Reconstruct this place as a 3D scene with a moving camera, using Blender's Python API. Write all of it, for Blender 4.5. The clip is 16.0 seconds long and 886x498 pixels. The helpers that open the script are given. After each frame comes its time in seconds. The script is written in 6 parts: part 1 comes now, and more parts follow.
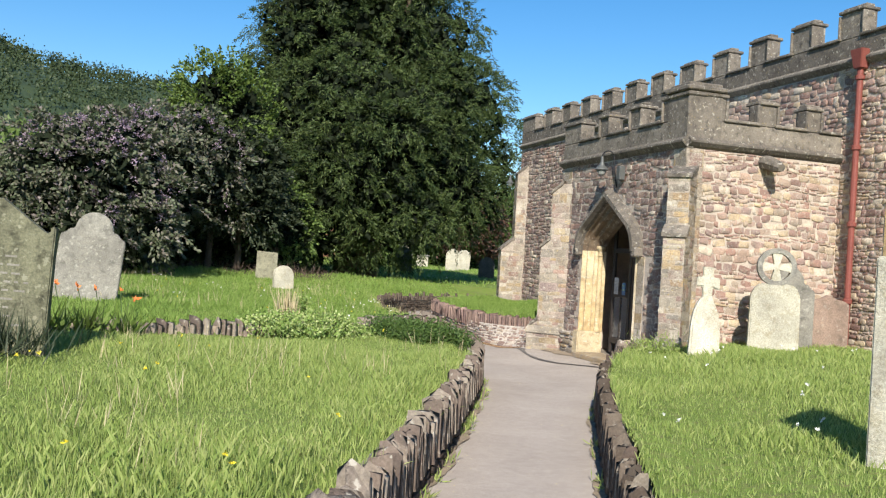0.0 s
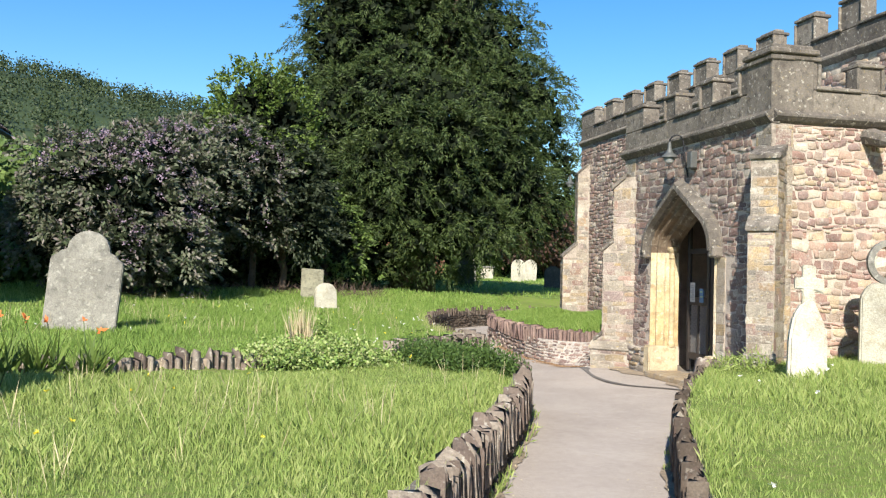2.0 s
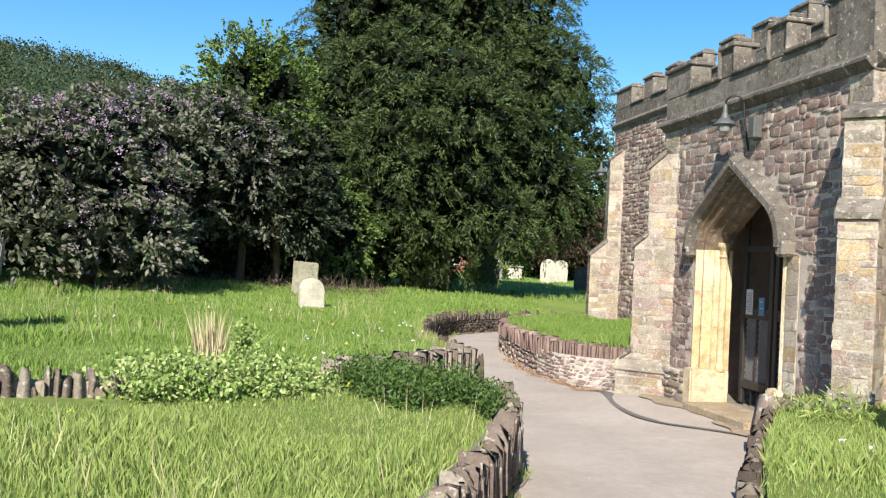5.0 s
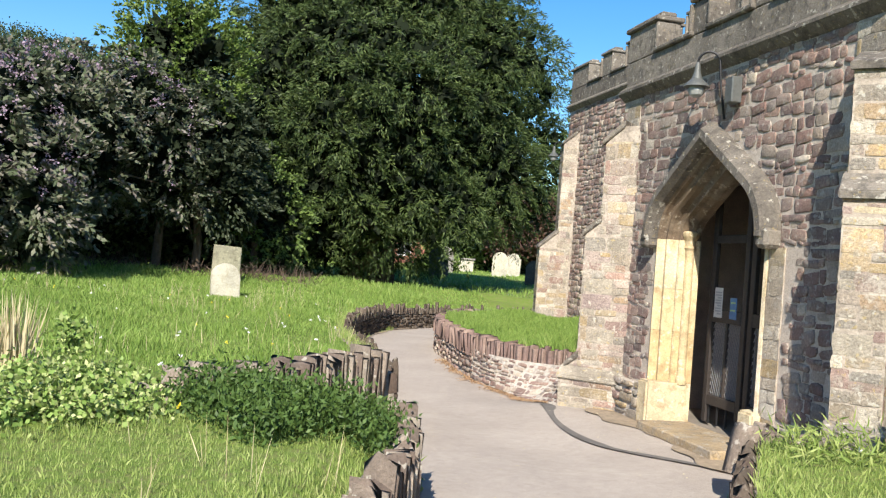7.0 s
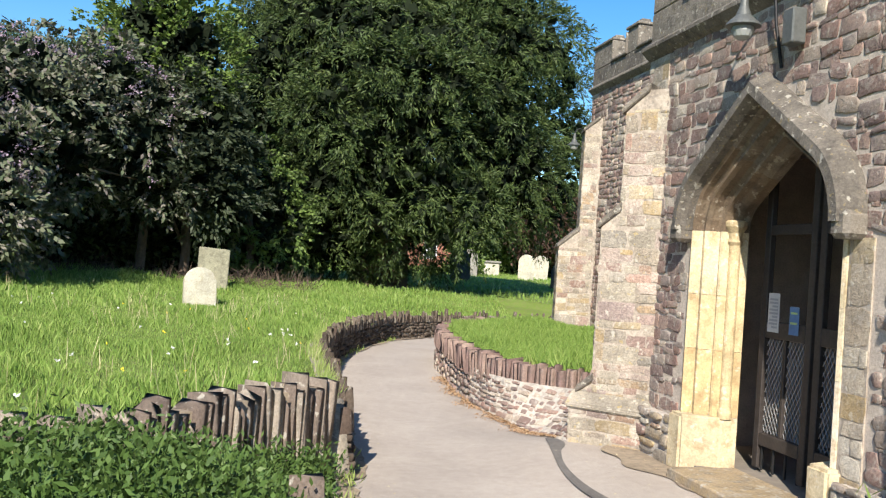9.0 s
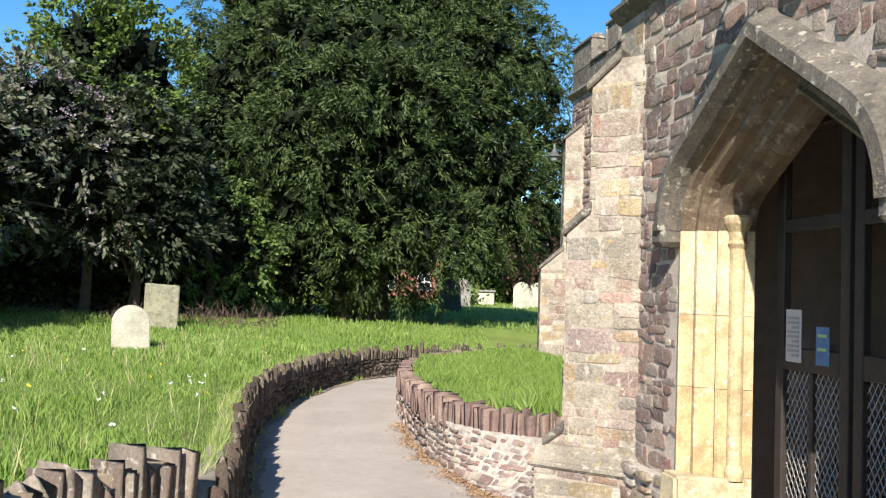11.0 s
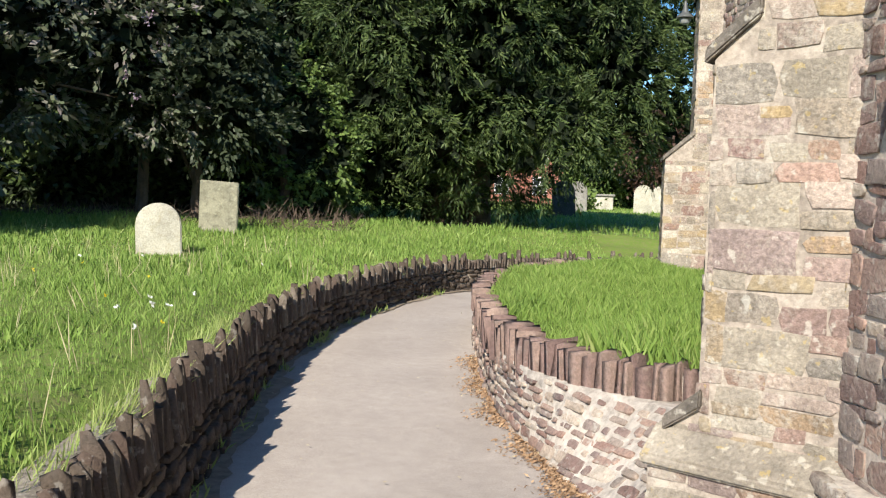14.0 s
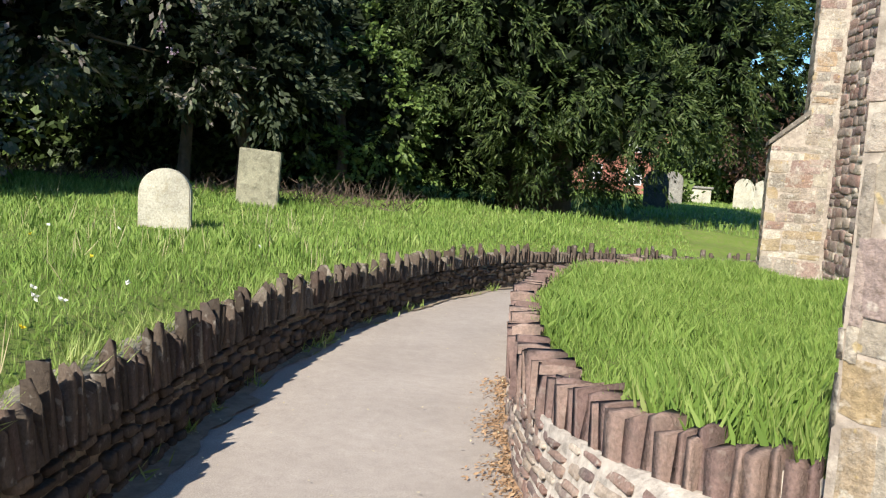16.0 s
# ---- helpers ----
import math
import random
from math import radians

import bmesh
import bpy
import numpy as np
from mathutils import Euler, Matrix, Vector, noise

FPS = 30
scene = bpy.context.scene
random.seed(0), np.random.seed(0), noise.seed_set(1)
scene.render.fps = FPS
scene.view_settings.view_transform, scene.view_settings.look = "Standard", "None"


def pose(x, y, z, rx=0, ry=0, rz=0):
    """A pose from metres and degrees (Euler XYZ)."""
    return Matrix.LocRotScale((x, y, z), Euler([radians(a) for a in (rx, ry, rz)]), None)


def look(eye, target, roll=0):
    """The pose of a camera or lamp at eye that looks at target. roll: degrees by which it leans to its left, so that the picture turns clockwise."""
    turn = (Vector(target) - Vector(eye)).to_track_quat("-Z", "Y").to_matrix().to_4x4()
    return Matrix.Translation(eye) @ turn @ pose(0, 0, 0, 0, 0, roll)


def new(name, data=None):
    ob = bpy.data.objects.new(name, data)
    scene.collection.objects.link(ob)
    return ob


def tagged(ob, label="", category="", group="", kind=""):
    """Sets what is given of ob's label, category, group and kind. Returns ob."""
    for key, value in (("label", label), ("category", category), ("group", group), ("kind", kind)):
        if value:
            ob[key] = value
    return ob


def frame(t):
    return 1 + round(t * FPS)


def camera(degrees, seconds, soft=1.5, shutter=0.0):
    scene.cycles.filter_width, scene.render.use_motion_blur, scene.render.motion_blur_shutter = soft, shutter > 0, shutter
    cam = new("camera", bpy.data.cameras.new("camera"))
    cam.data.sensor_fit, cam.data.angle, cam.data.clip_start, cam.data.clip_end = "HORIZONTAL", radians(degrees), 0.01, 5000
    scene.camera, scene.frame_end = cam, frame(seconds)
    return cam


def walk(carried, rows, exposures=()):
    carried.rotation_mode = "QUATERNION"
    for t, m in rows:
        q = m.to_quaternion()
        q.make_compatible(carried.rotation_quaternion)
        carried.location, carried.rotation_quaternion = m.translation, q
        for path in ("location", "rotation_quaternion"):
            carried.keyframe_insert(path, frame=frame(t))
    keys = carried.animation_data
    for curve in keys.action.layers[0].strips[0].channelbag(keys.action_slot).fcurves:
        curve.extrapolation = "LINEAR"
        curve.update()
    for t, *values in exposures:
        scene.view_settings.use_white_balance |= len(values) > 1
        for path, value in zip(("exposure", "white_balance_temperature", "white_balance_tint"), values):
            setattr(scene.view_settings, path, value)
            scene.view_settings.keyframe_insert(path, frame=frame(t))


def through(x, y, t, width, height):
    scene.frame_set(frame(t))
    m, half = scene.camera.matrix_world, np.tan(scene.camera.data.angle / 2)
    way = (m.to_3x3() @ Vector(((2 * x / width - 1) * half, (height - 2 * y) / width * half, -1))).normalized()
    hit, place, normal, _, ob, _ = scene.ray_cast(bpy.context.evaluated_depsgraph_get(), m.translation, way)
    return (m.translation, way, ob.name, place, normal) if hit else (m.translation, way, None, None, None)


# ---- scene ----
cam = camera(52.0, 16.0, 1.25)
PATH = [
    (0, (-4.904, -1.726, 1.592), (-4.298, 0.18, 1.616), 3.6),
    (0.5, (-4.636, -1.332, 1.590), (-4.154, 0.609, 1.616), 3.5),
    (1, (-4.405, -0.871, 1.580), (-4.005, 1.089, 1.626), 3.3),
    (1.5, (-4.151, -0.426, 1.551), (-3.826, 1.547, 1.575), 1.0),
    (2, (-3.907, 0.111, 1.580), (-3.452, 2.058, 1.625), 1.4),
    (2.5, (-3.675, 0.597, 1.589), (-3.239, 2.548, 1.659), 2.0),
    (3, (-3.499, 1.057, 1.575), (-3.067, 3.008, 1.661), 2.1),
    (3.5, (-3.267, 1.504, 1.589), (-2.833, 3.454, 1.681), 1.8),
    (4, (-3.046, 1.997, 1.555), (-2.68, 3.961, 1.636), 2.9),
    (6.5, (-1.961, 4.342, 1.543), (-1.514, 6.292, 1.554), 3.9),
    (7, (-1.771, 4.775, 1.512), (-1.3, 6.718, 1.541), 4.4),
    (7.5, (-1.53, 5.241, 1.512), (-1.137, 7.202, 1.523), 4.6),
    (8, (-1.281, 5.718, 1.543), (-0.878, 7.677, 1.545), 4.4),
    (10.5, (-0.13, 7.92, 1.479), (0.248, 9.881, 1.579), 2.9),
    (11, (0.091, 8.277, 1.481), (0.485, 10.235, 1.583), 2.0),
    (11.5, (0.268, 8.691, 1.454), (0.699, 10.642, 1.532), 2.8),
    (12, (0.465, 9.115, 1.464), (0.756, 11.093, 1.508), 1.9),
    (12.5, (0.612, 9.481, 1.443), (0.886, 11.462, 1.473), 1.8),
    (13, (0.75, 9.983, 1.417), (1.026, 11.964, 1.393), 0.9),
    (13.5, (0.865, 10.436, 1.393), (1.04, 12.427, 1.320), 0.7),
    (14, (0.937, 10.928, 1.362), (1.078, 12.919, 1.250), 2.0),
    (14.5, (1.085, 11.381, 1.341), (1.16, 13.374, 1.202), 4.5),
    (15, (1.244, 11.859, 1.346), (1.327, 13.853, 1.204), 3.4),
    (15.5, (1.349, 12.291, 1.337), (1.451, 14.283, 1.197), 3.6),
    (16, (1.484, 12.654, 1.332), (1.426, 14.647, 1.173), 4.6),
]
walk(cam, [(t, look(eye, target, roll)) for t, eye, target, roll in PATH], [(0.0, 0.58), (1.5, 0.74), (4.0, 0.84), (8.0, 0.83), (11.2, 0.86), (12.2, 0.75), (16.0, 0.72)])

# ---- light ----
SUN_EL, SUN_AZ = radians(36), radians(202)
SUN_FROM = Vector((math.sin(SUN_AZ) * math.cos(SUN_EL), math.cos(SUN_AZ) * math.cos(SUN_EL), math.sin(SUN_EL)))
world = bpy.data.worlds.new("world")
scene.world = world
world.use_nodes = True
wn = world.node_tree.nodes
sky = wn.new("ShaderNodeTexSky")
sky.sky_type, sky.sun_disc, sky.sun_elevation, sky.sun_rotation = "NISHITA", False, SUN_EL, SUN_AZ
sky.altitude, sky.air_density, sky.dust_density, sky.ozone_density = 0, 1.0, 0.3, 2.5
blue = wn.new("ShaderNodeHueSaturation")
blue.inputs["Saturation"].default_value = 1.36
world.node_tree.links.new(sky.outputs[0], blue.inputs["Color"])
world.node_tree.links.new(blue.outputs[0], wn["Background"].inputs[0])
wn["Background"].inputs[1].default_value = 0.105
sun_data = bpy.data.lights.new("sun", "SUN")
sun_data.energy, sun_data.angle, sun_data.color = 5.0, radians(0.53), (1.0, 0.93, 0.82)
sun = new("sun", sun_data)
sun.matrix_world = look(SUN_FROM * 50, (0, 0, 0))


# ---- materials ----
def material(name, rough=0.9):
    m = bpy.data.materials.new(name)
    m.use_nodes = True
    nt = m.node_tree
    b = nt.nodes["Principled BSDF"]
    b.inputs["Roughness"].default_value = rough
    b.inputs["Specular IOR Level"].default_value = 0.25
    return m, nt, b


def ramp(nt, fac, stops, interp="LINEAR"):
    r = nt.nodes.new("ShaderNodeValToRGB")
    r.color_ramp.interpolation = interp
    e = r.color_ramp.elements
    while len(e) < len(stops):
        e.new(0.5)
    for el, (p, c) in zip(e, stops):
        el.position, el.color = p, (*c, 1) if len(c) == 3 else c
    nt.links.new(fac, r.inputs[0])
    return r.outputs[0]


def noise_tex(nt, vec, scale, detail=4, rough=0.6):
    n = nt.nodes.new("ShaderNodeTexNoise")
    n.inputs["Scale"].default_value, n.inputs["Detail"].default_value, n.inputs["Roughness"].default_value = scale, detail, rough
    nt.links.new(vec, n.inputs["Vector"])
    return n.outputs[0]


def place(nt):
    return nt.nodes.new("ShaderNodeNewGeometry").outputs["Position"]


def mixc(nt, fac, a, b, mode="MIX"):
    x = nt.nodes.new("ShaderNodeMix")
    x.data_type, x.blend_type = "RGBA", mode
    for val, sock in ((fac, x.inputs[0]), (a, x.inputs[6]), (b, x.inputs[7])):
        if isinstance(val, (int, float)):
            sock.default_value = val
        elif isinstance(val, tuple):
            sock.default_value = (*val, 1)
        else:
            nt.links.new(val, sock)
    return x.outputs[2]


def maths(nt, op, a, b=0.0):
    x = nt.nodes.new("ShaderNodeMath")
    x.operation = op
    for val, sock in ((a, x.inputs[0]), (b, x.inputs[1])):
        if isinstance(val, (int, float)):
            sock.default_value = val
        else:
            nt.links.new(val, sock)
    return x.outputs[0]


def bump(nt, b, height, strength=0.5, distance=0.01):
    n = nt.nodes.new("ShaderNodeBump")
    n.inputs["Strength"].default_value, n.inputs["Distance"].default_value = strength, distance
    nt.links.new(height, n.inputs["Height"])
    nt.links.new(n.outputs[0], b.inputs["Normal"])


def piece_random(nt):
    """A random number for each piece, whether it is an object or an island of a joined mesh."""
    o = nt.nodes.new("ShaderNodeObjectInfo").outputs["Random"]
    g = nt.nodes.new("ShaderNodeNewGeometry").outputs["Random Per Island"]
    return maths(nt, "FRACT", maths(nt, "ADD", o, g))


def stone_material(name, stops, lichen=0.35, pale=(0.55, 0.53, 0.46), grain=55, relief=0.012, dirt=(0.10, 0.09, 0.075), dirty=0.5, yellow=0.0, contrast=0.4, smear=0.0):
    m, nt, b = material(name, 0.92)
    p = place(nt)
    c = ramp(nt, piece_random(nt), stops)
    fine = noise_tex(nt, p, grain, 5, 0.7)
    mid = noise_tex(nt, p, 9, 4, 0.65)
    c = mixc(nt, 1.0, c, ramp(nt, fine, [(0.25, (1 - contrast,) * 3), (0.75, (1 + contrast * 0.85,) * 3)]), "MULTIPLY")
    c = mixc(nt, maths(nt, "MULTIPLY", ramp(nt, mid, [(0.5, (0, 0, 0)), (0.72, (1, 1, 1))]), dirty), c, dirt)
    wide = noise_tex(nt, p, 2.3, 4, 0.6)
    c = mixc(nt, 1.0, c, ramp(nt, wide, [(0.3, (0.68, 0.67, 0.66)), (0.68, (1.16, 1.15, 1.12))]), "MULTIPLY")
    spots = ramp(nt, noise_tex(nt, p, 17, 3, 0.55), [(0.60, (0, 0, 0)), (0.66, (1, 1, 1))])
    c = mixc(nt, maths(nt, "MULTIPLY", spots, lichen), c, pale)
    if yellow:
        ys = ramp(nt, noise_tex(nt, p, 26, 2, 0.5), [(0.64, (0, 0, 0)), (0.69, (1, 1, 1))])
        c = mixc(nt, maths(nt, "MULTIPLY", ys, yellow), c, (0.5, 0.36, 0.10))
    if smear:
        lime = maths(nt, "ADD", maths(nt, "MULTIPLY", noise_tex(nt, p, 4.5, 6, 0.75), 0.65), maths(nt, "MULTIPLY", noise_tex(nt, p, 38, 4, 0.7), 0.35))
        c = mixc(nt, maths(nt, "MULTIPLY", ramp(nt, lime, [(0.50, (0, 0, 0)), (0.60, (1, 1, 1))]), smear), c, (0.50, 0.445, 0.37))
    nt.links.new(c, b.inputs["Base Color"])
    bump(nt, b, maths(nt, "ADD", fine, maths(nt, "MULTIPLY", mid, 1.5)), 0.7, relief)
    return m


def leaf_material(name, stops, patch=0.5, rough=0.55, through=0.12):
    m, nt, b = material(name, rough)
    p = place(nt)
    g = nt.nodes.new("ShaderNodeNewGeometry").outputs["Random Per Island"]
    c = ramp(nt, maths(nt, "ADD", maths(nt, "MULTIPLY", g, 0.6), maths(nt, "MULTIPLY", noise_tex(nt, p, patch, 3), 0.4)), stops)
    nt.links.new(c, b.inputs["Base Color"])
    tr = nt.nodes.new("ShaderNodeBsdfTranslucent")
    nt.links.new(c, tr.inputs[0])
    mx = nt.nodes.new("ShaderNodeMixShader")
    mx.inputs[0].default_value = through
    nt.links.new(b.outputs[0], mx.inputs[1])
    nt.links.new(tr.outputs[0], mx.inputs[2])
    nt.links.new(mx.outputs[0], nt.nodes["Material Output"].inputs[0])
    return m


def plain(name, col, rough=0.7, scale=20, vary=0.25, metal=0.0, relief=0.004, smear=0.0):
    m, nt, b = material(name, rough)
    p = place(nt)
    n = noise_tex(nt, p, scale, 5, 0.65)
    big = noise_tex(nt, p, scale * 0.12, 3, 0.6)
    s = maths(nt, "ADD", maths(nt, "MULTIPLY", n, 0.6), maths(nt, "MULTIPLY", big, 0.4))
    c = ramp(nt, s, [(0.3, tuple(v * (1 - vary) for v in col)), (0.7, tuple(min(1, v * (1 + vary)) for v in col))])
    if smear:
        lime = maths(nt, "ADD", maths(nt, "MULTIPLY", noise_tex(nt, p, 4.5, 6, 0.75), 0.65), maths(nt, "MULTIPLY", noise_tex(nt, p, 38, 4, 0.7), 0.35))
        c = mixc(nt, maths(nt, "MULTIPLY", ramp(nt, lime, [(0.50, (0, 0, 0)), (0.60, (1, 1, 1))]), smear), c, (0.50, 0.445, 0.37))
    nt.links.new(c, b.inputs["Base Color"])
    b.inputs["Metallic"].default_value = metal
    bump(nt, b, n, 0.5, relief)
    return m


RUBBLE = stone_material("red_sandstone", [(0.0, (0.15, 0.11, 0.105)), (0.18, (0.27, 0.17, 0.14)), (0.36, (0.20, 0.15, 0.14)), (0.55, (0.34, 0.23, 0.185)), (0.72, (0.25, 0.205, 0.185)), (0.88, (0.40, 0.32, 0.255)), (1.0, (0.54, 0.47, 0.39))], 0.4, smear=0.35)
RUBBLE_PINK = stone_material("pink_sandstone", [(0.0, (0.24, 0.16, 0.14)), (0.2, (0.40, 0.25, 0.20)), (0.4, (0.30, 0.22, 0.20)), (0.55, (0.46, 0.33, 0.26)), (0.7, (0.34, 0.27, 0.22)), (0.82, (0.50, 0.39, 0.26)), (1.0, (0.60, 0.52, 0.43))], 0.4, smear=0.4)
ASHLAR = stone_material("weathered_limestone", [(0.0, (0.34, 0.285, 0.225)), (0.25, (0.25, 0.225, 0.195)), (0.45, (0.42, 0.315, 0.19)), (0.6, (0.25, 0.165, 0.145)), (0.8, (0.42, 0.375, 0.305)), (1.0, (0.50, 0.45, 0.375))], 0.5, dirty=0.85, yellow=0.35, contrast=0.5, relief=0.012, smear=0.6)
OCHRE = stone_material("ochre_limestone", [(0.0, (0.54, 0.40, 0.21)), (0.35, (0.60, 0.48, 0.29)), (0.7, (0.63, 0.54, 0.37)), (1.0, (0.65, 0.59, 0.48))], 0.4, pale=(0.68, 0.64, 0.55), dirt=(0.34, 0.22, 0.11), dirty=0.7, contrast=0.3, relief=0.007)
RED_WORN = stone_material("worn_red_block", [(0.0, (0.25, 0.18, 0.16)), (0.35, (0.36, 0.24, 0.19)), (0.6, (0.30, 0.235, 0.215)), (1.0, (0.44, 0.36, 0.30))], 0.7, pale=(0.52, 0.47, 0.40), dirt=(0.16, 0.12, 0.10), dirty=0.7, contrast=0.5, smear=0.6)
PLINTH_STONE = stone_material("lichened_plinth_stone", [(0.0, (0.30, 0.265, 0.215)), (1.0, (0.38, 0.335, 0.27))], 0.6, pale=(0.50, 0.46, 0.38), dirt=(0.12, 0.105, 0.085), dirty=0.8, yellow=0.4, smear=0.3)
PALE_BLOCK = stone_material("pale_jamb_block", [(0.0, (0.48, 0.42, 0.33)), (0.5, (0.40, 0.33, 0.25)), (1.0, (0.56, 0.51, 0.43))], 0.4, pale=(0.62, 0.58, 0.50), dirt=(0.22, 0.18, 0.14), dirty=0.6, smear=0.5)
OCHRE_WORN = stone_material("worn_ochre_block", [(0.0, (0.40, 0.30, 0.17)), (0.5, (0.34, 0.27, 0.17)), (1.0, (0.45, 0.38, 0.27))], 0.5, pale=(0.55, 0.50, 0.42), dirt=(0.20, 0.16, 0.12), dirty=0.8, smear=0.4)
PARAPET = stone_material("lichened_grey_stone", [(0.0, (0.15, 0.133, 0.115)), (0.5, (0.195, 0.172, 0.147)), (1.0, (0.25, 0.222, 0.188))], 0.6, pale=(0.50, 0.47, 0.40), dirt=(0.06, 0.055, 0.05), dirty=0.85, yellow=0.2)
BUTT_MORTAR = plain("weathered_mortar", (0.33, 0.28, 0.23), 0.95, 25, 0.55, relief=0.012, smear=0.75)
BROWNSTONE = stone_material("brown_arch_stone", [(0.0, (0.15, 0.108, 0.075)), (0.5, (0.20, 0.148, 0.10)), (1.0, (0.19, 0.155, 0.12))], 0.4, pale=(0.48, 0.42, 0.33), dirt=(0.09, 0.07, 0.05), dirty=0.8, contrast=0.25)
MORTAR = plain("lime_mortar", (0.46, 0.39, 0.325), 0.95, 60, 0.35, relief=0.01)
MORTAR_WHITE = plain("whitish_mortar", (0.43, 0.38, 0.325), 0.95, 22, 0.6, relief=0.03, smear=0.7)
SLATE = stone_material("wall_slab_stone", [(0.0, (0.07, 0.054, 0.042)), (0.35, (0.115, 0.089, 0.069)), (0.6, (0.10, 0.071, 0.057)), (0.85, (0.155, 0.125, 0.098)), (1.0, (0.26, 0.225, 0.18))], 0.3, pale=(0.46, 0.43, 0.37))
WALLTOP = stone_material("lichened_wall_top", [(0.0, (0.26, 0.225, 0.18)), (1.0, (0.32, 0.28, 0.225))], 0.5, pale=(0.48, 0.45, 0.38), dirt=(0.14, 0.11, 0.08), dirty=0.8)
TERRACE_STONE = stone_material("pale_terrace_stone", [(0.0, (0.13, 0.10, 0.085)), (0.5, (0.21, 0.165, 0.135)), (1.0, (0.33, 0.285, 0.235))], 0.6, pale=(0.50, 0.47, 0.40))
COPING = stone_material("red_brown_coping", [(0.0, (0.17, 0.115, 0.105)), (0.5, (0.22, 0.15, 0.13)), (1.0, (0.30, 0.215, 0.18))], 0.12, pale=(0.5, 0.45, 0.38))
HEADSTONE = stone_material("grey_headstone", [(0.0, (0.25, 0.24, 0.215)), (1.0, (0.285, 0.272, 0.24))], 0.5, pale=(0.46, 0.44, 0.38), dirt=(0.11, 0.105, 0.095), dirty=0.8)
HEADSTONE_GREEN = stone_material("algae_headstone", [(0.0, (0.28, 0.27, 0.20)), (1.0, (0.31, 0.295, 0.215))], 0.45, pale=(0.40, 0.39, 0.29), dirt=(0.11, 0.105, 0.08), dirty=0.8)
HEADSTONE_ALGAE = stone_material("dark_algae_headstone", [(0.0, (0.17, 0.17, 0.115)), (1.0, (0.20, 0.195, 0.13))], 0.6, pale=(0.34, 0.33, 0.24), dirt=(0.05, 0.05, 0.035), dirty=0.95, contrast=0.5)
HEADSTONE_WHITE = stone_material("whitish_headstone", [(0.0, (0.53, 0.50, 0.42)), (1.0, (0.58, 0.545, 0.46))], 0.4, pale=(0.66, 0.63, 0.55), dirt=(0.40, 0.32, 0.18), dirty=0.5)
WALLBASE = stone_material("earthy_wall_stone", [(0.0, (0.055, 0.042, 0.034)), (0.5, (0.095, 0.073, 0.058)), (1.0, (0.14, 0.11, 0.088))], 0.3, pale=(0.26, 0.23, 0.19))
HEADSTONE_PALE = stone_material("pale_headstone", [(0.0, (0.46, 0.44, 0.36)), (1.0, (0.52, 0.49, 0.41))], 0.4, pale=(0.56, 0.54, 0.46), dirt=(0.30, 0.25, 0.15), dirty=0.6)
HEADSTONE_BROWN = stone_material("brown_headstone", [(0.0, (0.30, 0.22, 0.18)), (1.0, (0.33, 0.24, 0.20))], 0.2)
HEADSTONE_DARK = stone_material("dark_headstone", [(0.0, (0.07, 0.07, 0.065)), (1.0, (0.09, 0.085, 0.08))], 0.15)
PLASTER = plain("cream_plaster", (0.62, 0.56, 0.45), 0.9, 30, 0.25, relief=0.01)
DARKWOOD = plain("dark_oak", (0.045, 0.037, 0.033), 0.6, 40, 0.4)
IRON = plain("dark_iron", (0.03, 0.03, 0.032), 0.5, 60, 0.3, 0.6)
WIRE = plain("grey_wire", (0.28, 0.27, 0.26), 0.45, 60, 0.2, 0.7)
LAMPMETAL = plain("painted_lamp_metal", (0.12, 0.125, 0.12), 0.5, 40, 0.25, 0.3)
GLASS_GREY = plain("frosted_lamp_glass", (0.30, 0.31, 0.30), 0.25, 30, 0.1)
REDPIPE = plain("red_painted_iron", (0.22, 0.068, 0.055), 0.55, 35, 0.25)
PAPER = plain("white_paper", (0.48, 0.47, 0.46), 0.8, 60, 0.05)
PRINT = plain("grey_print", (0.30, 0.30, 0.31), 0.8, 60, 0.1)
BLUEPAPER = plain("blue_poster", (0.09, 0.18, 0.34), 0.6, 30, 0.2)
GREENPAPER = plain("green_poster", (0.35, 0.5, 0.2), 0.6, 30, 0.2)
RENDERWALL = plain("white_house_render", (0.78, 0.75, 0.66), 0.9, 12, 0.08)
ROOFTILE = stone_material("brown_roof_tile", [(0.0, (0.17, 0.11, 0.09)), (0.5, (0.24, 0.15, 0.12)), (1.0, (0.30, 0.21, 0.17))], 0.4)
BRICK = plain("red_brick", (0.33, 0.15, 0.11), 0.9, 8, 0.3)
WHITEPAINT = plain("white_paint", (0.8, 0.8, 0.78), 0.6, 20, 0.06)
PANE, _nt, _b = material("window_glass", 0.08)
_b.inputs["Base Color"].default_value = (0.03, 0.035, 0.04, 1)
_b.inputs["Specular IOR Level"].default_value = 0.6
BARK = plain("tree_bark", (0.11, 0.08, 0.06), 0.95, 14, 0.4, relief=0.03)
FLOORSTONE = plain("porch_floor_stone", (0.22, 0.19, 0.16), 0.9, 10, 0.25)
LEAD = plain("lead_roof", (0.2, 0.2, 0.21), 0.6, 6, 0.15)
EARTH = plain("dry_earth", (0.27, 0.215, 0.155), 1.0, 16, 0.45, relief=0.02)
YEW = leaf_material("yew_leaf", [(0.0, (0.020, 0.034, 0.013)), (0.35, (0.042, 0.067, 0.021)), (0.6, (0.070, 0.104, 0.031)), (0.85, (0.11, 0.142, 0.044)), (1.0, (0.16, 0.17, 0.066))], 0.55)
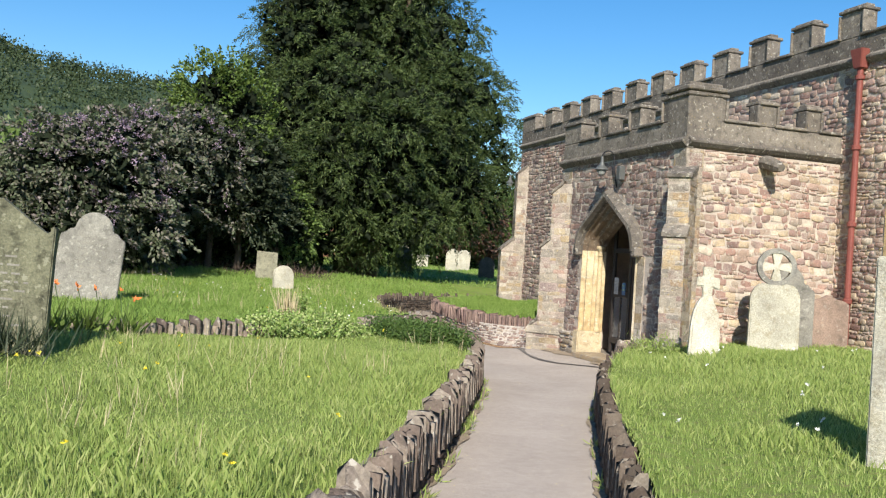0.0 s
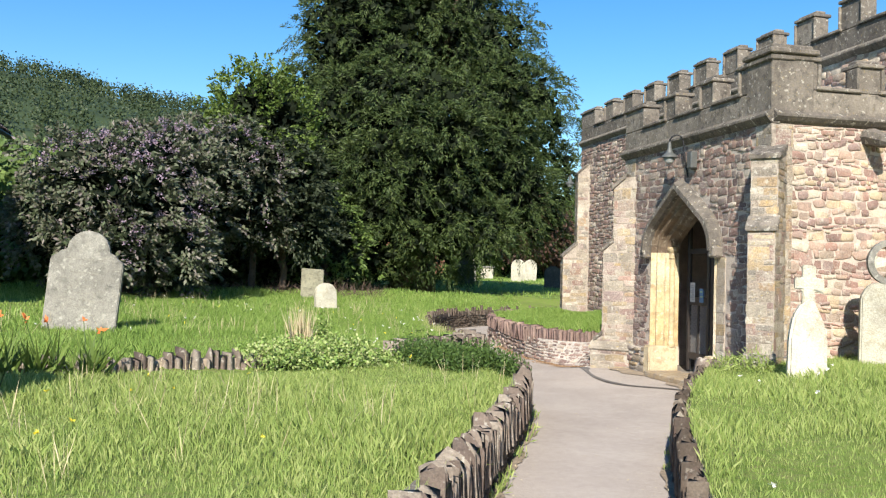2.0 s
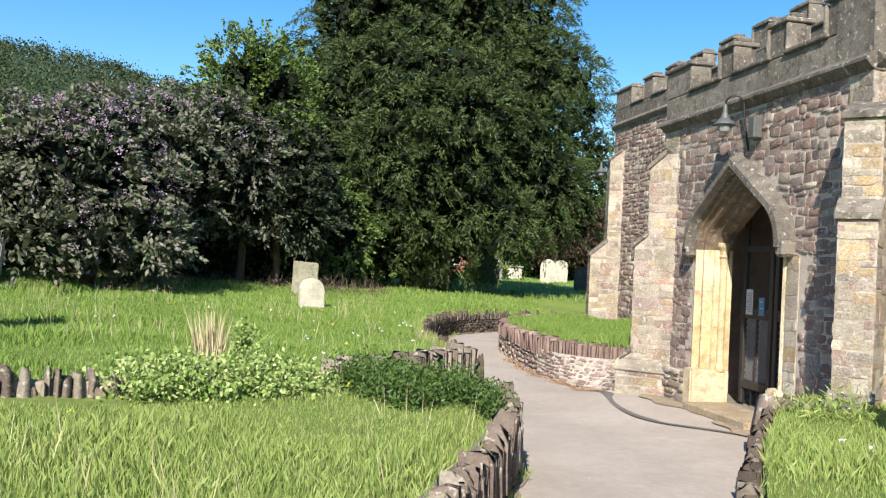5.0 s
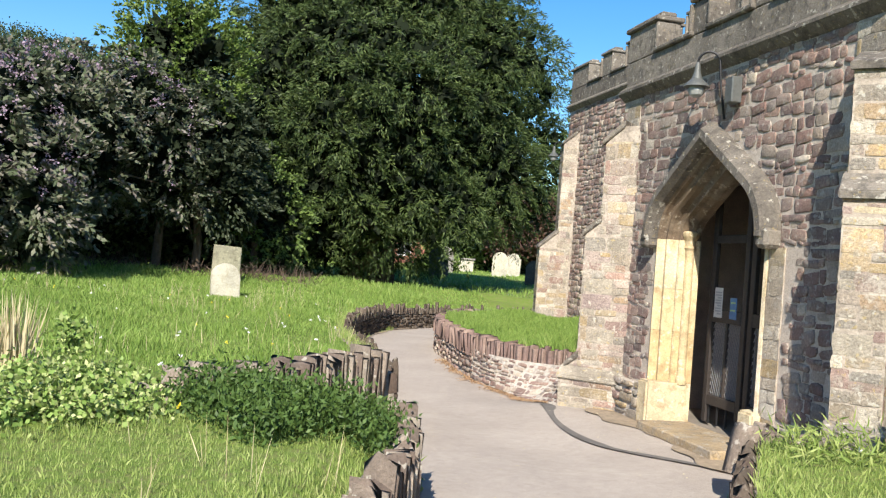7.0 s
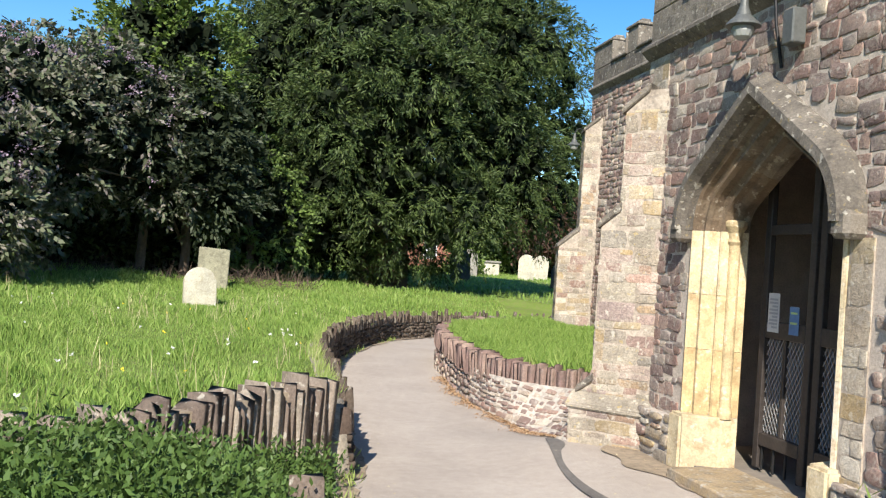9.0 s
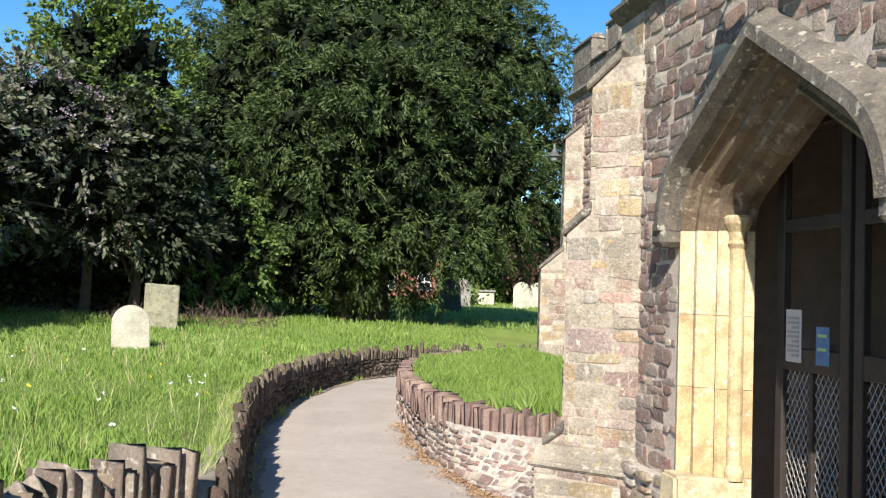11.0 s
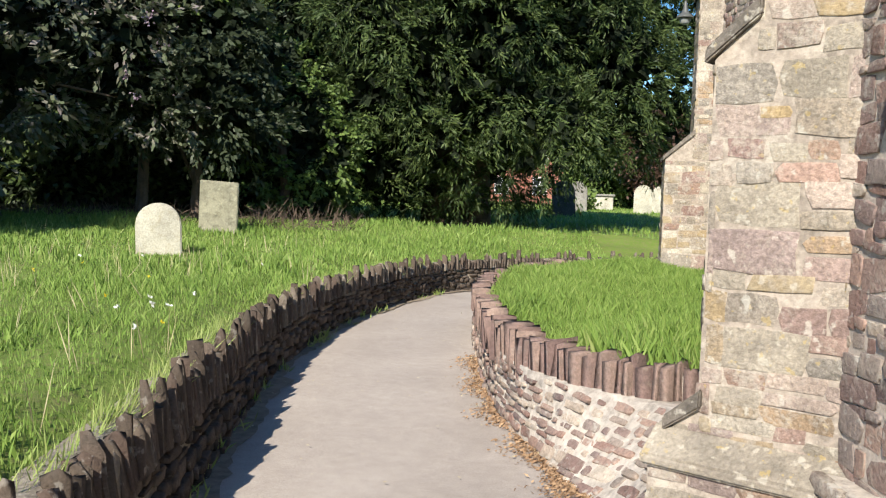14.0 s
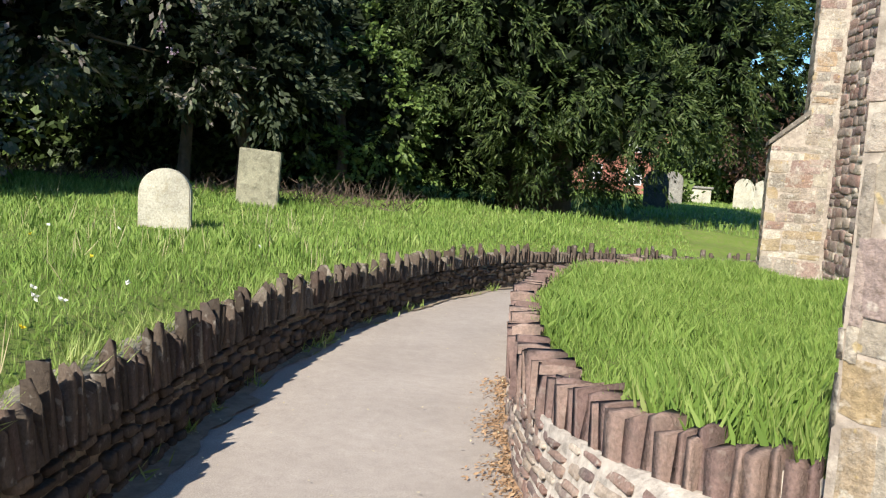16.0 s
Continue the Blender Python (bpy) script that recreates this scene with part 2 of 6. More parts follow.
# near-black leaf tone that holds the shade in the hollow of every crown
CROWN_SHADE = leaf_material("crown_shade_leaf", [(0.0, (0.008, 0.013, 0.006)), (1.0, (0.018, 0.027, 0.011))], 0.7, rough=0.95, through=0.0)
PURPLE = leaf_material("purple_shrub_leaf", [(0.0, (0.05, 0.07, 0.035)), (0.3, (0.09, 0.115, 0.062)), (0.55, (0.13, 0.14, 0.09)), (0.72, (0.18, 0.165, 0.135)), (0.88, (0.26, 0.215, 0.23)), (1.0, (0.46, 0.41, 0.45))], 0.8)
MAUVE = leaf_material("mauve_flower", [(0.0, (0.16, 0.11, 0.15)), (0.5, (0.27, 0.20, 0.26)), (1.0, (0.46, 0.38, 0.45))], 1.0)
GREENLEAF = leaf_material("mid_green_leaf", [(0.0, (0.05, 0.085, 0.02)), (0.5, (0.10, 0.155, 0.04)), (1.0, (0.19, 0.26, 0.07))], 0.4)
LIMELEAF = leaf_material("light_green_leaf", [(0.0, (0.05, 0.08, 0.017)), (0.5, (0.098, 0.15, 0.03)), (1.0, (0.17, 0.235, 0.055))], 0.6)
GREYLEAF = leaf_material("grey_green_leaf", [(0.0, (0.022, 0.031, 0.016)), (0.5, (0.042, 0.056, 0.030)), (0.85, (0.075, 0.093, 0.052)), (1.0, (0.16, 0.175, 0.12))], 0.8)
REDLEAF = leaf_material("copper_leaf", [(0.0, (0.045, 0.026, 0.02)), (0.5, (0.08, 0.045, 0.032)), (1.0, (0.14, 0.075, 0.055))], 0.6)
HILLLEAF = leaf_material("far_wood_leaf", [(0.0, (0.036, 0.056, 0.024)), (0.5, (0.048, 0.070, 0.030)), (1.0, (0.066, 0.088, 0.040))], 0.02, through=0.05)
VARIEG = leaf_material("variegated_leaf", [(0.0, (0.10, 0.17, 0.04)), (0.45, (0.22, 0.32, 0.08)), (0.7, (0.40, 0.46, 0.18)), (1.0, (0.60, 0.60, 0.36))], 3.0)
WEED = leaf_material("weed_leaf", [(0.0, (0.03, 0.06, 0.015)), (0.6, (0.075, 0.13, 0.03)), (1.0, (0.14, 0.20, 0.06))], 2.0)
NEEDLE = leaf_material("dry_needles", [(0.0, (0.17, 0.10, 0.055)), (0.5, (0.30, 0.19, 0.11)), (1.0, (0.44, 0.31, 0.19))], 3.0, 0.9, 0.0)
STRAW = leaf_material("dry_stalk", [(0.0, (0.40, 0.32, 0.18)), (1.0, (0.66, 0.58, 0.38))], 2.0)
GRASS = leaf_material("grass_blade", [(0.0, (0.125, 0.18, 0.044)), (0.3, (0.22, 0.305, 0.076)), (0.55, (0.315, 0.395, 0.115)), (0.78, (0.41, 0.46, 0.17)), (0.92, (0.48, 0.47, 0.23)), (1.0, (0.60, 0.53, 0.32))], 1.1, 0.6, 0.3)
LUSH = leaf_material("lush_grass_blade", [(0.0, (0.075, 0.125, 0.028)), (0.3, (0.15, 0.245, 0.05)), (0.55, (0.22, 0.335, 0.07)), (0.78, (0.32, 0.41, 0.12)), (0.93, (0.44, 0.45, 0.20)), (1.0, (0.56, 0.51, 0.30))], 0.9, 0.6, 0.3)
ORANGE = leaf_material("orange_petal", [(0.0, (0.75, 0.16, 0.04)), (1.0, (0.85, 0.30, 0.10))], 2.0)
WHITEPETAL = leaf_material("white_petal", [(0.0, (0.75, 0.75, 0.70)), (1.0, (0.85, 0.85, 0.82))], 2.0)
YELLOWPETAL = leaf_material("yellow_petal", [(0.0, (0.75, 0.60, 0.03)), (1.0, (0.85, 0.70, 0.08))], 2.0)


def ground_material(name, a, c, d, scale):
    m, nt, b = material(name, 1.0)
    p = place(nt)
    n1, n2 = noise_tex(nt, p, scale, 6, 0.7), noise_tex(nt, p, scale * 0.07, 3, 0.6)
    col = mixc(nt, ramp(nt, n2, [(0.35, (0, 0, 0)), (0.65, (1, 1, 1))]), a, c)
    col = mixc(nt, ramp(nt, n1, [(0.45, (0, 0, 0)), (0.75, (1, 1, 1))]), col, d)
    nt.links.new(col, b.inputs["Base Color"])
    bump(nt, b, n1, 0.8, 0.03)
    return m


TURF = ground_material("turf", (0.12, 0.18, 0.03), (0.16, 0.23, 0.045), (0.20, 0.18, 0.08), 14)
FIELD = ground_material("far_field", (0.08, 0.12, 0.03), (0.11, 0.16, 0.04), (0.13, 0.14, 0.06), 3)


def asphalt_material():
    m, nt, b = material("worn_asphalt", 0.9)
    p = place(nt)
    grit, mid, big = noise_tex(nt, p, 160, 3, 0.7), noise_tex(nt, p, 12, 4, 0.6), noise_tex(nt, p, 0.9, 4, 0.6)
    c = ramp(nt, maths(nt, "ADD", maths(nt, "MULTIPLY", mid, 0.4), maths(nt, "MULTIPLY", big, 0.6)), [(0.32, (0.33, 0.287, 0.25)), (0.55, (0.41, 0.36, 0.315)), (0.72, (0.47, 0.42, 0.37))])
    c = mixc(nt, 1.0, c, ramp(nt, grit, [(0.3, (0.72, 0.72, 0.72)), (0.7, (1.22, 1.2, 1.18))]), "MULTIPLY")
    nt.links.new(c, b.inputs["Base Color"])
    bump(nt, b, grit, 0.35, 0.003)
    return m


ASPHALT = asphalt_material()
TARMAC = plain("dark_tarmac_patch", (0.15, 0.137, 0.125), 0.9, 50, 0.4)


# ---- mesh helpers ----
def link(name, me, mat, parent=None, label="", category="", kind="", group=""):
    if mat is not None and not me.materials:
        me.materials.append(mat)
    ob = new(name, me)
    if parent is not None:
        ob.parent = parent
    return tagged(ob, label, category, group, kind)


def part(name, bm, mat, parent, label=""):
    me = bpy.data.meshes.new(name)
    bmesh.ops.recalc_face_normals(bm, faces=bm.faces)
    bm.to_mesh(me)
    bm.free()
    return link(name, me, mat, parent, label)


def thing(name, m, label, category, kind="", group=""):
    ob = new(name)
    ob.empty_display_size = 0.1
    ob.matrix_world = m
    return tagged(ob, label, category, group, kind)


def array_mesh(name, verts, faces):
    """A mesh from arrays of vertices and equal-sided faces."""
    me = bpy.data.meshes.new(name)
    n, k = faces.shape
    me.vertices.add(len(verts))
    me.vertices.foreach_set("co", np.ascontiguousarray(verts, np.float32).ravel())
    me.loops.add(n * k)
    me.loops.foreach_set("vertex_index", np.ascontiguousarray(faces, np.int32).ravel())
    me.polygons.add(n)
    me.polygons.foreach_set("loop_start", np.arange(0, n * k, k, dtype=np.int32))
    me.update(calc_edges=True)
    return me


def box_bm(x0, x1, y0, y1, z0, z1, bev=0.0, bm=None):
    own = bmesh.new()
    bmesh.ops.create_cube(own, size=1, matrix=Matrix.Translation(((x0 + x1) / 2, (y0 + y1) / 2, (z0 + z1) / 2)) @ Matrix.Diagonal((x1 - x0, y1 - y0, z1 - z0, 1)))
    if bev:
        bmesh.ops.bevel(own, geom=own.edges[:], offset=bev, segments=1, affect="EDGES")
    if bm is None:
        return own
    me = bpy.data.meshes.new("tmp")
    own.to_mesh(me)
    bm.from_mesh(me)
    own.free()
    return bm


def prism_bm(outline, normal, depth, bev=0.0):
    """A flat outline (3D points) pushed along normal by depth."""
    bm = bmesh.new()
    f = bm.faces.new([bm.verts.new(p) for p in outline])
    r = bmesh.ops.extrude_face_region(bm, geom=[f])
    bmesh.ops.translate(bm, verts=[v for v in r["geom"] if isinstance(v, bmesh.types.BMVert)], vec=Vector(normal) * depth)
    bmesh.ops.recalc_face_normals(bm, faces=bm.faces)
    if bev:
        bmesh.ops.bevel(bm, geom=bm.edges[:], offset=bev, segments=2, affect="EDGES")
    return bm


def tube_bm(points, radius, sides=8, bm=None):
    bm = bm or bmesh.new()
    pts = [Vector(p) for p in points]
    radii = radius if isinstance(radius, (list, tuple)) else [radius] * len(pts)
    rings = []
    for i, p in enumerate(pts):
        d = (pts[min(i + 1, len(pts) - 1)] - pts[max(i - 1, 0)]).normalized()
        a = d.orthogonal().normalized() if i == 0 else (rings_a - d * rings_a.dot(d)).normalized()
        rings_a = a
        b = d.cross(a)
        rings.append([bm.verts.new(p + (a * math.cos(t) + b * math.sin(t)) * radii[i]) for t in (2 * math.pi * k / sides for k in range(sides))])
    for r0, r1 in zip(rings, rings[1:]):
        for k in range(sides):
            bm.faces.new((r0[k], r0[(k + 1) % sides], r1[(k + 1) % sides], r1[k]))
    bm.faces.new(rings[0][::-1])
    bm.faces.new(rings[-1])
    return bm


def lathe_bm(profile, sides=16, bm=None, centre=(0, 0, 0)):
    bm = bm or bmesh.new()
    c = Vector(centre)
    rings = [[bm.verts.new(c + Vector((r * math.cos(t), r * math.sin(t), z))) for t in (2 * math.pi * k / sides for k in range(sides))] for r, z in profile]
    for r0, r1 in zip(rings, rings[1:]):
        for k in range(sides):
            bm.faces.new((r0[k], r0[(k + 1) % sides], r1[(k + 1) % sides], r1[k]))
    bm.faces.new(rings[0][::-1])
    bm.faces.new(rings[-1])
    return bm


def leaf_cloud(points, normals, count, length, width, spread, droop, r, jitter=0.25):
    """Leaves in sprays: at each point, count kite-shaped leaves fanned round the normal."""
    p, n_ = np.repeat(points, count, 0), np.repeat(normals, count, 0)
    k = len(p)
    d = n_ + r.normal(0, spread, (k, 3))
    d[:, 2] -= droop
    d /= np.linalg.norm(d, axis=1)[:, None]
    side = np.cross(d, r.normal(0, 1, (k, 3)))
    side /= np.maximum(np.linalg.norm(side, axis=1), 1e-6)[:, None]
    ln = length * r.uniform(0.6, 1.3, k)[:, None]
    wd = width * r.uniform(0.7, 1.3, k)[:, None]
    o = p + r.normal(0, jitter, (k, 3))
    v = np.stack([o, o + d * ln * 0.45 + side * wd, o + d * ln, o + d * ln * 0.45 - side * wd], 1).reshape(-1, 3)
    f = np.arange(4 * k).reshape(-1, 4)
    return v, f


rng = np.random.default_rng(7)


def unit_stone(seed, round_in=0.14):
    """A rubble or dressed stone: u 0..1, v 0..1, out 0..1, with an uneven outline."""
    r = np.random.default_rng(seed)
    rough = min(1.0, round_in * 12)
    base = np.array([(0, 0), (0.5, 0), (1, 0), (1, 0.5), (1, 1), (0.5, 1), (0, 1), (0, 0.5)], float)
    base = base + r.uniform(-0.08, 0.08, (8, 2)) * rough
    for k in (0, 2, 4, 6):
        base[k] += (0.5 - base[k]) * r.uniform(0.0, 0.26) * rough * (r.random() < 0.6)
    mid = base + r.uniform(-0.02, 0.02, (8, 2)) * rough
    top = 0.5 + (mid - 0.5) * (1 - 2 * r.uniform(round_in * 0.35, round_in * 1.2, (8, 1))) + r.uniform(-0.02, 0.02, (8, 2)) * rough
    tilt = r.uniform(-0.35, 0.35, 2) * rough
    out = 0.95 + (top - 0.5) @ tilt + r.uniform(-0.12, 0.12, 8) * rough
    v = np.vstack([np.c_[base, np.full(8, -0.8)], np.c_[mid, out - 0.28], np.c_[top, out], [[*top.mean(0), 0.97 + r.uniform(-0.1, 0.15) * rough]]])
    f = [(i, (i + 1) % 8, 8 + (i + 1) % 8, 8 + i) for i in range(8)] + [(8 + i, 8 + (i + 1) % 8, 16 + (i + 1) % 8, 16 + i) for i in range(8)]
    f += [(16 + i, 16 + i + 1, 16 + (i + 2) % 8, 24) for i in range(0, 8, 2)]
    return v, np.array(f)


STONES = [unit_stone(100 + i, 0.07) for i in range(24)]


def place_pieces(name, cells, units, mat, parent, origin, u, n, single=300, rest="stones", label="", turn=0.0):
    """cells: (u, v, width, height, proud). The first ones are objects of their own, the others one joined mesh."""
    o, u, n = Vector(origin), Vector(u).normalized(), Vector(n).normalized()
    up = Vector((0, 0, 1))
    shared = []
    for k, (v, f) in enumerate(units):
        me = array_mesh(name, v, f)
        me.materials.append(mat)
        shared.append(me)
    vs, fs, off = [], [], 0
    basis = np.array([u, up, n])
    for i, (a, b, w, h, d) in enumerate(cells):
        k = int(rng.integers(len(units)))
        t = rng.normal(0, turn) if turn else 0.0
        cu, cv = u * math.cos(t) + up * math.sin(t), up * math.cos(t) - u * math.sin(t)
        if i < single:
            c = o + u * a + up * b
            ob = new(name, shared[k])
            ob.parent = parent
            cols = (cu * w, cv * h, n * d)
            ob.matrix_world = Matrix(((cols[0].x, cols[1].x, cols[2].x, c.x), (cols[0].y, cols[1].y, cols[2].y, c.y), (cols[0].z, cols[1].z, cols[2].z, c.z), (0, 0, 0, 1)))
        else:
            v, f = units[k]
            vs.append((v * np.array([w, h, d])) @ np.array([cu, cv, n]) + np.array(o + u * a + up * b))
            fs.append(f + off)
            off += len(v)
    if vs:
        link(rest, array_mesh(rest, np.vstack(vs), np.vstack(fs)), mat, parent, kind="stuff")


def courses(width, height, ch, cw, gap=0.012, keep=None, proud=(0.015, 0.04), rand=None):
    """Uneven courses of stones over a width and height."""
    r = rand or rng
    cells, v = [], 0.0
    while v < height - ch[0] * 0.5:
        h = min(r.uniform(*ch), height - v)
        a = -r.uniform(0, cw[0])
        while a < width:
            w = r.uniform(*cw) * (0.7 + 0.6 * h / ch[1])
            a0, a1 = max(a, 0), min(a + w, width)
            if a1 - a0 > 0.03 and (keep is None or keep((a0 + a1) / 2, v + h / 2, (a1 - a0) / 2, h / 2)):
                split = h > 0.13 and r.random() < 0.35
                cut = r.uniform(0.35, 0.65)
                for b0, b1 in ([(0, cut), (cut, 1)] if split else [(0, 1)]):
                    j = r.uniform(-0.012, 0.012, 2) if ch[1] < 0.2 else r.uniform(-0.003, 0.003, 2)
                    g = gap * r.uniform(0.5, 1.6)
                    if ch[1] < 0.2:
                        j[1] += 0.022 * math.sin(a0 * 2.3 + v * 1.7) + 0.012 * math.sin(a0 * 6.1 + v * 9)
                    cells.append((a0 + g / 2 + j[0], v + h * b0 + g / 2 + j[1], a1 - a0 - g, max(0.025, h * (b1 - b0) - g), r.uniform(*proud)))
            a += w
        v += h
    return cells


# ---- the ground, the path and the lawns ----
LEFT = [(-7.9, -6), (-6.5, -3), (-3.12, 4.1), (-2.36, 5.67), (-1.1, 8.5), (-0.62, 9.76), (-0.36, 11.2), (-0.12, 12.7), (-0.03, 13.8), (0.0, 15.2), (0.02, 17.0), (0.12, 18.2), (0.40, 19.8), (0.65, 20.9), (1.16, 22.5), (1.96, 24.3), (2.8, 25.1), (4.0, 25.9), (6.0, 26.8), (9.0, 27.6), (14.0, 28.3), (30, 29.2)]
RIGHT = [(-6.4, -6), (-5.0, -3), (-1.68, 4.14), (-0.2, 7.2), (0.98, 9.1), (1.78, 10.3)]
BED = [(3.0, 15.40), (2.62, 15.48), (2.36, 15.68), (2.10, 16.05), (1.9, 16.5), (1.8, 17.1), (1.77, 17.8), (1.9, 20.0), (2.2, 21.3), (3.0, 23.2), (4.2, 24.4), (6.0, 25.2), (9.0, 26.0), (14.0, 26.8), (30, 27.6)]


def smooth(points, step=0.1, span=9):
    p = np.array(points, float)
    s = np.r_[0, np.cumsum(np.hypot(*np.diff(p, axis=0).T))]
    t = np.arange(0, s[-1], step)
    q = np.c_[np.interp(t, s, p[:, 0]), np.interp(t, s, p[:, 1])]
    k = np.ones(span) / span
    m = np.c_[np.convolve(np.pad(q[:, 0], span // 2, "edge"), k, "valid"), np.convolve(np.pad(q[:, 1], span // 2, "edge"), k, "valid")]
    m[0], m[-1] = q[0], q[-1]
    return m


LEFT_C, RIGHT_C, BED_C = smooth(LEFT), smooth(RIGHT), smooth(BED)
TERRACE = smooth([(-16, 5.5), (-9, 7.6), (-6.3, 8.5), (-5.1, 9.4), (-4.2, 9.8), (-3.2, 10.1), (-2.3, 10.4), (-1.6, 11.2), (-0.9, 12.2), (-0.15, 13.3)])


def left_edge(y):
    return np.interp(y, LEFT_C[:, 1], LEFT_C[:, 0])


def right_edge(y):
    y = np.asarray(y, float)
    a, b = np.interp(y, RIGHT_C[:, 1], RIGHT_C[:, 0]), np.interp(y, BED_C[:, 1], BED_C[:, 0])
    return np.where(y < 10.3, a, np.where(y < 15.3, 2.62, b))


def left_slant(y):
    m = (left_edge(np.clip(y + 0.15, -6, 28.3)) - left_edge(np.clip(y - 0.15, -6, 28.3))) / 0.3
    return np.sqrt(1 + m * m)


def left_gap(x, y):
    """Distance of a point on the lawn from the path's edge."""
    y = np.clip(y, -6, 28.2)
    return (left_edge(y) - x) / left_slant(y)


def step01(v):
    v = np.clip(v, 0, 1)
    return v * v * (3 - 2 * v)


def path_z(x, y):
    """The path falls gently past the porch; in front of the doorway it stays level with the threshold."""
    x, y = np.asarray(x, float), np.asarray(y, float)
    fall = -0.12 * step01((y - 7) / 8) * (1 - 0.75 * step01((y - 16.5) / 4))
    return fall * (1 - step01((x - 0.9) / 1.2) * (1 - step01((y - 14.2) / 1.5)))


def wave(x, y):
    return 0.5 * np.sin(x * 1.7 + 1.3 * np.sin(y * 0.9)) + 0.5 * np.sin(y * 1.3 + 1.1 * np.sin(x * 1.1 + 2))


def lawn_height(x, y):
    """Height of the lawn on the side of the yew."""
    x, y = np.asarray(x, float), np.asarray(y, float)
    ty = np.interp(x, TERRACE[:, 0], TERRACE[:, 1])
    upper = step01((y - ty) / 0.12)
    gap = step01((x + 1.7) / 1.2) * step01((y - 10.3) / 1.2)
    low = 0.47 + 0.03 * np.clip(-4 - x, 0, 5) - 0.42 * gap
    high = 0.50 + 0.05 * step01((y - 14) / 8) + 0.035 * np.clip(left_edge(y) - x - 2, 0, 8)
    edge_dip = (0.125 + 0.03 * step01((y - 17) / 4)) * (1 - step01((left_gap(x, y) - 0.14) / (0.35 + 0.5 * step01((y - 17) / 4))))
    return low * (1 - upper) + high * upper + 0.018 * wave(x * 1.5, y * 1.5) - edge_dip


def right_height(x, y):
    x, y = np.asarray(x, float), np.asarray(y, float)
    return 0.46 + 0.16 * step01((x - right_edge(np.clip(y, -6, 10.2))) / 3) + 0.02 * wave(x * 2, y * 2)


def bed_height(x, y):
    return 0.34 + 0.02 * wave(np.asarray(x) * 2, np.asarray(y) * 2) + 0.05 * step01((np.asarray(x) - 2) / 2) + 0.08


def sheet(name, ys, x_of, zf, mat, label, category):
    """A lawn in rows of y; x_of(y) gives the xs of a row."""
    rows = [np.c_[(xs := x_of(y)), np.full(len(xs), y)] for y in ys]
    k = len(rows[0])
    p = np.vstack(rows)
    v = np.c_[p, zf(p[:, 0], p[:, 1])]
    i = np.arange(len(ys) - 1)[:, None] * k + np.arange(k - 1)
    f = np.stack([i, i + 1, i + 1 + k, i + k], -1).reshape(-1, 4)
    me = array_mesh(name, v, f)
    return link(name, me, mat, None, label, category, "structure")


far = 3000.0
ground_bm = bmesh.new()
ground_bm.faces.new([ground_bm.verts.new(p) for p in ((-far, -far, -0.22), (far, -far, -0.22), (far, far, -0.22), (-far, far, -0.22))])
ground = part("ground", ground_bm, FIELD, None)
tagged(ground, "green fields reaching away to the horizon", "ground", kind="structure")

ys = np.arange(-6, 25.2, 0.1)
sheet("path", ys, lambda y: np.linspace(float(left_edge(y)) - 0.08, float(right_edge(y)) + 0.08, 28), lambda x, y: path_z(x, y) + 0.006 * wave(x * 2.5, y * 1.5), ASPHALT, "pale worn asphalt footpath between low stone walls", "path")
mid_l, mid_r = LEFT_C[LEFT_C[:, 1] > 25.0], BED_C[BED_C[:, 1] > 23.9]
n = 60
tl = np.c_[np.interp(np.linspace(0, 1, n), np.linspace(0, 1, len(mid_l)), mid_l[:, 0]), np.interp(np.linspace(0, 1, n), np.linspace(0, 1, len(mid_l)), mid_l[:, 1])]
tr = np.c_[np.interp(np.linspace(0, 1, n), np.linspace(0, 1, len(mid_r)), mid_r[:, 0]), np.interp(np.linspace(0, 1, n), np.linspace(0, 1, len(mid_r)), mid_r[:, 1])]
pv = np.vstack([np.c_[tl, np.full(n, -0.026)], np.c_[tr, np.full(n, -0.026)]])
pf = np.array([(i, i + n, i + n + 1, i + 1) for i in range(n - 1)])
link("path_bend", array_mesh("path_bend", pv, pf), ASPHALT, None, "asphalt footpath bending away behind the church", "path", "structure")

sheet("lawn", np.r_[np.arange(-6, 28.3, 0.15)], lambda y: float(left_edge(y)) - 0.14 * float(left_slant(y)) - np.r_[np.linspace(0, 8, 60), np.linspace(8.4, 60, 24)], lawn_height, TURF, "rough green churchyard lawn in two terraces", "lawn")
sheet("lawn_far", np.linspace(28.15, 140, 50), lambda y: np.linspace(-70, 90, 60), lambda x, y: 0.62 + 0.012 * (y - 28) + 0.03 * wave(x * 0.4, y * 0.4), TURF, "green churchyard grass beyond the yew tree", "lawn")
sheet("lawn_south", np.r_[np.arange(-6, 10.25, 0.15), 10.25], lambda y: np.linspace(float(right_edge(y)) + 0.14, max(5.5, float(right_edge(y)) + 1), 40), right_height, TURF, "long green grass beside the church porch", "lawn")
sheet("grass_bed", np.r_[np.arange(15.3, 24.3, 0.12)], lambda y: np.linspace(float(right_edge(y)) + 0.08, max(5.52, float(right_edge(y)) + 0.5), 30), bed_height, TURF, "raised grass bed between path and church wall", "lawn")

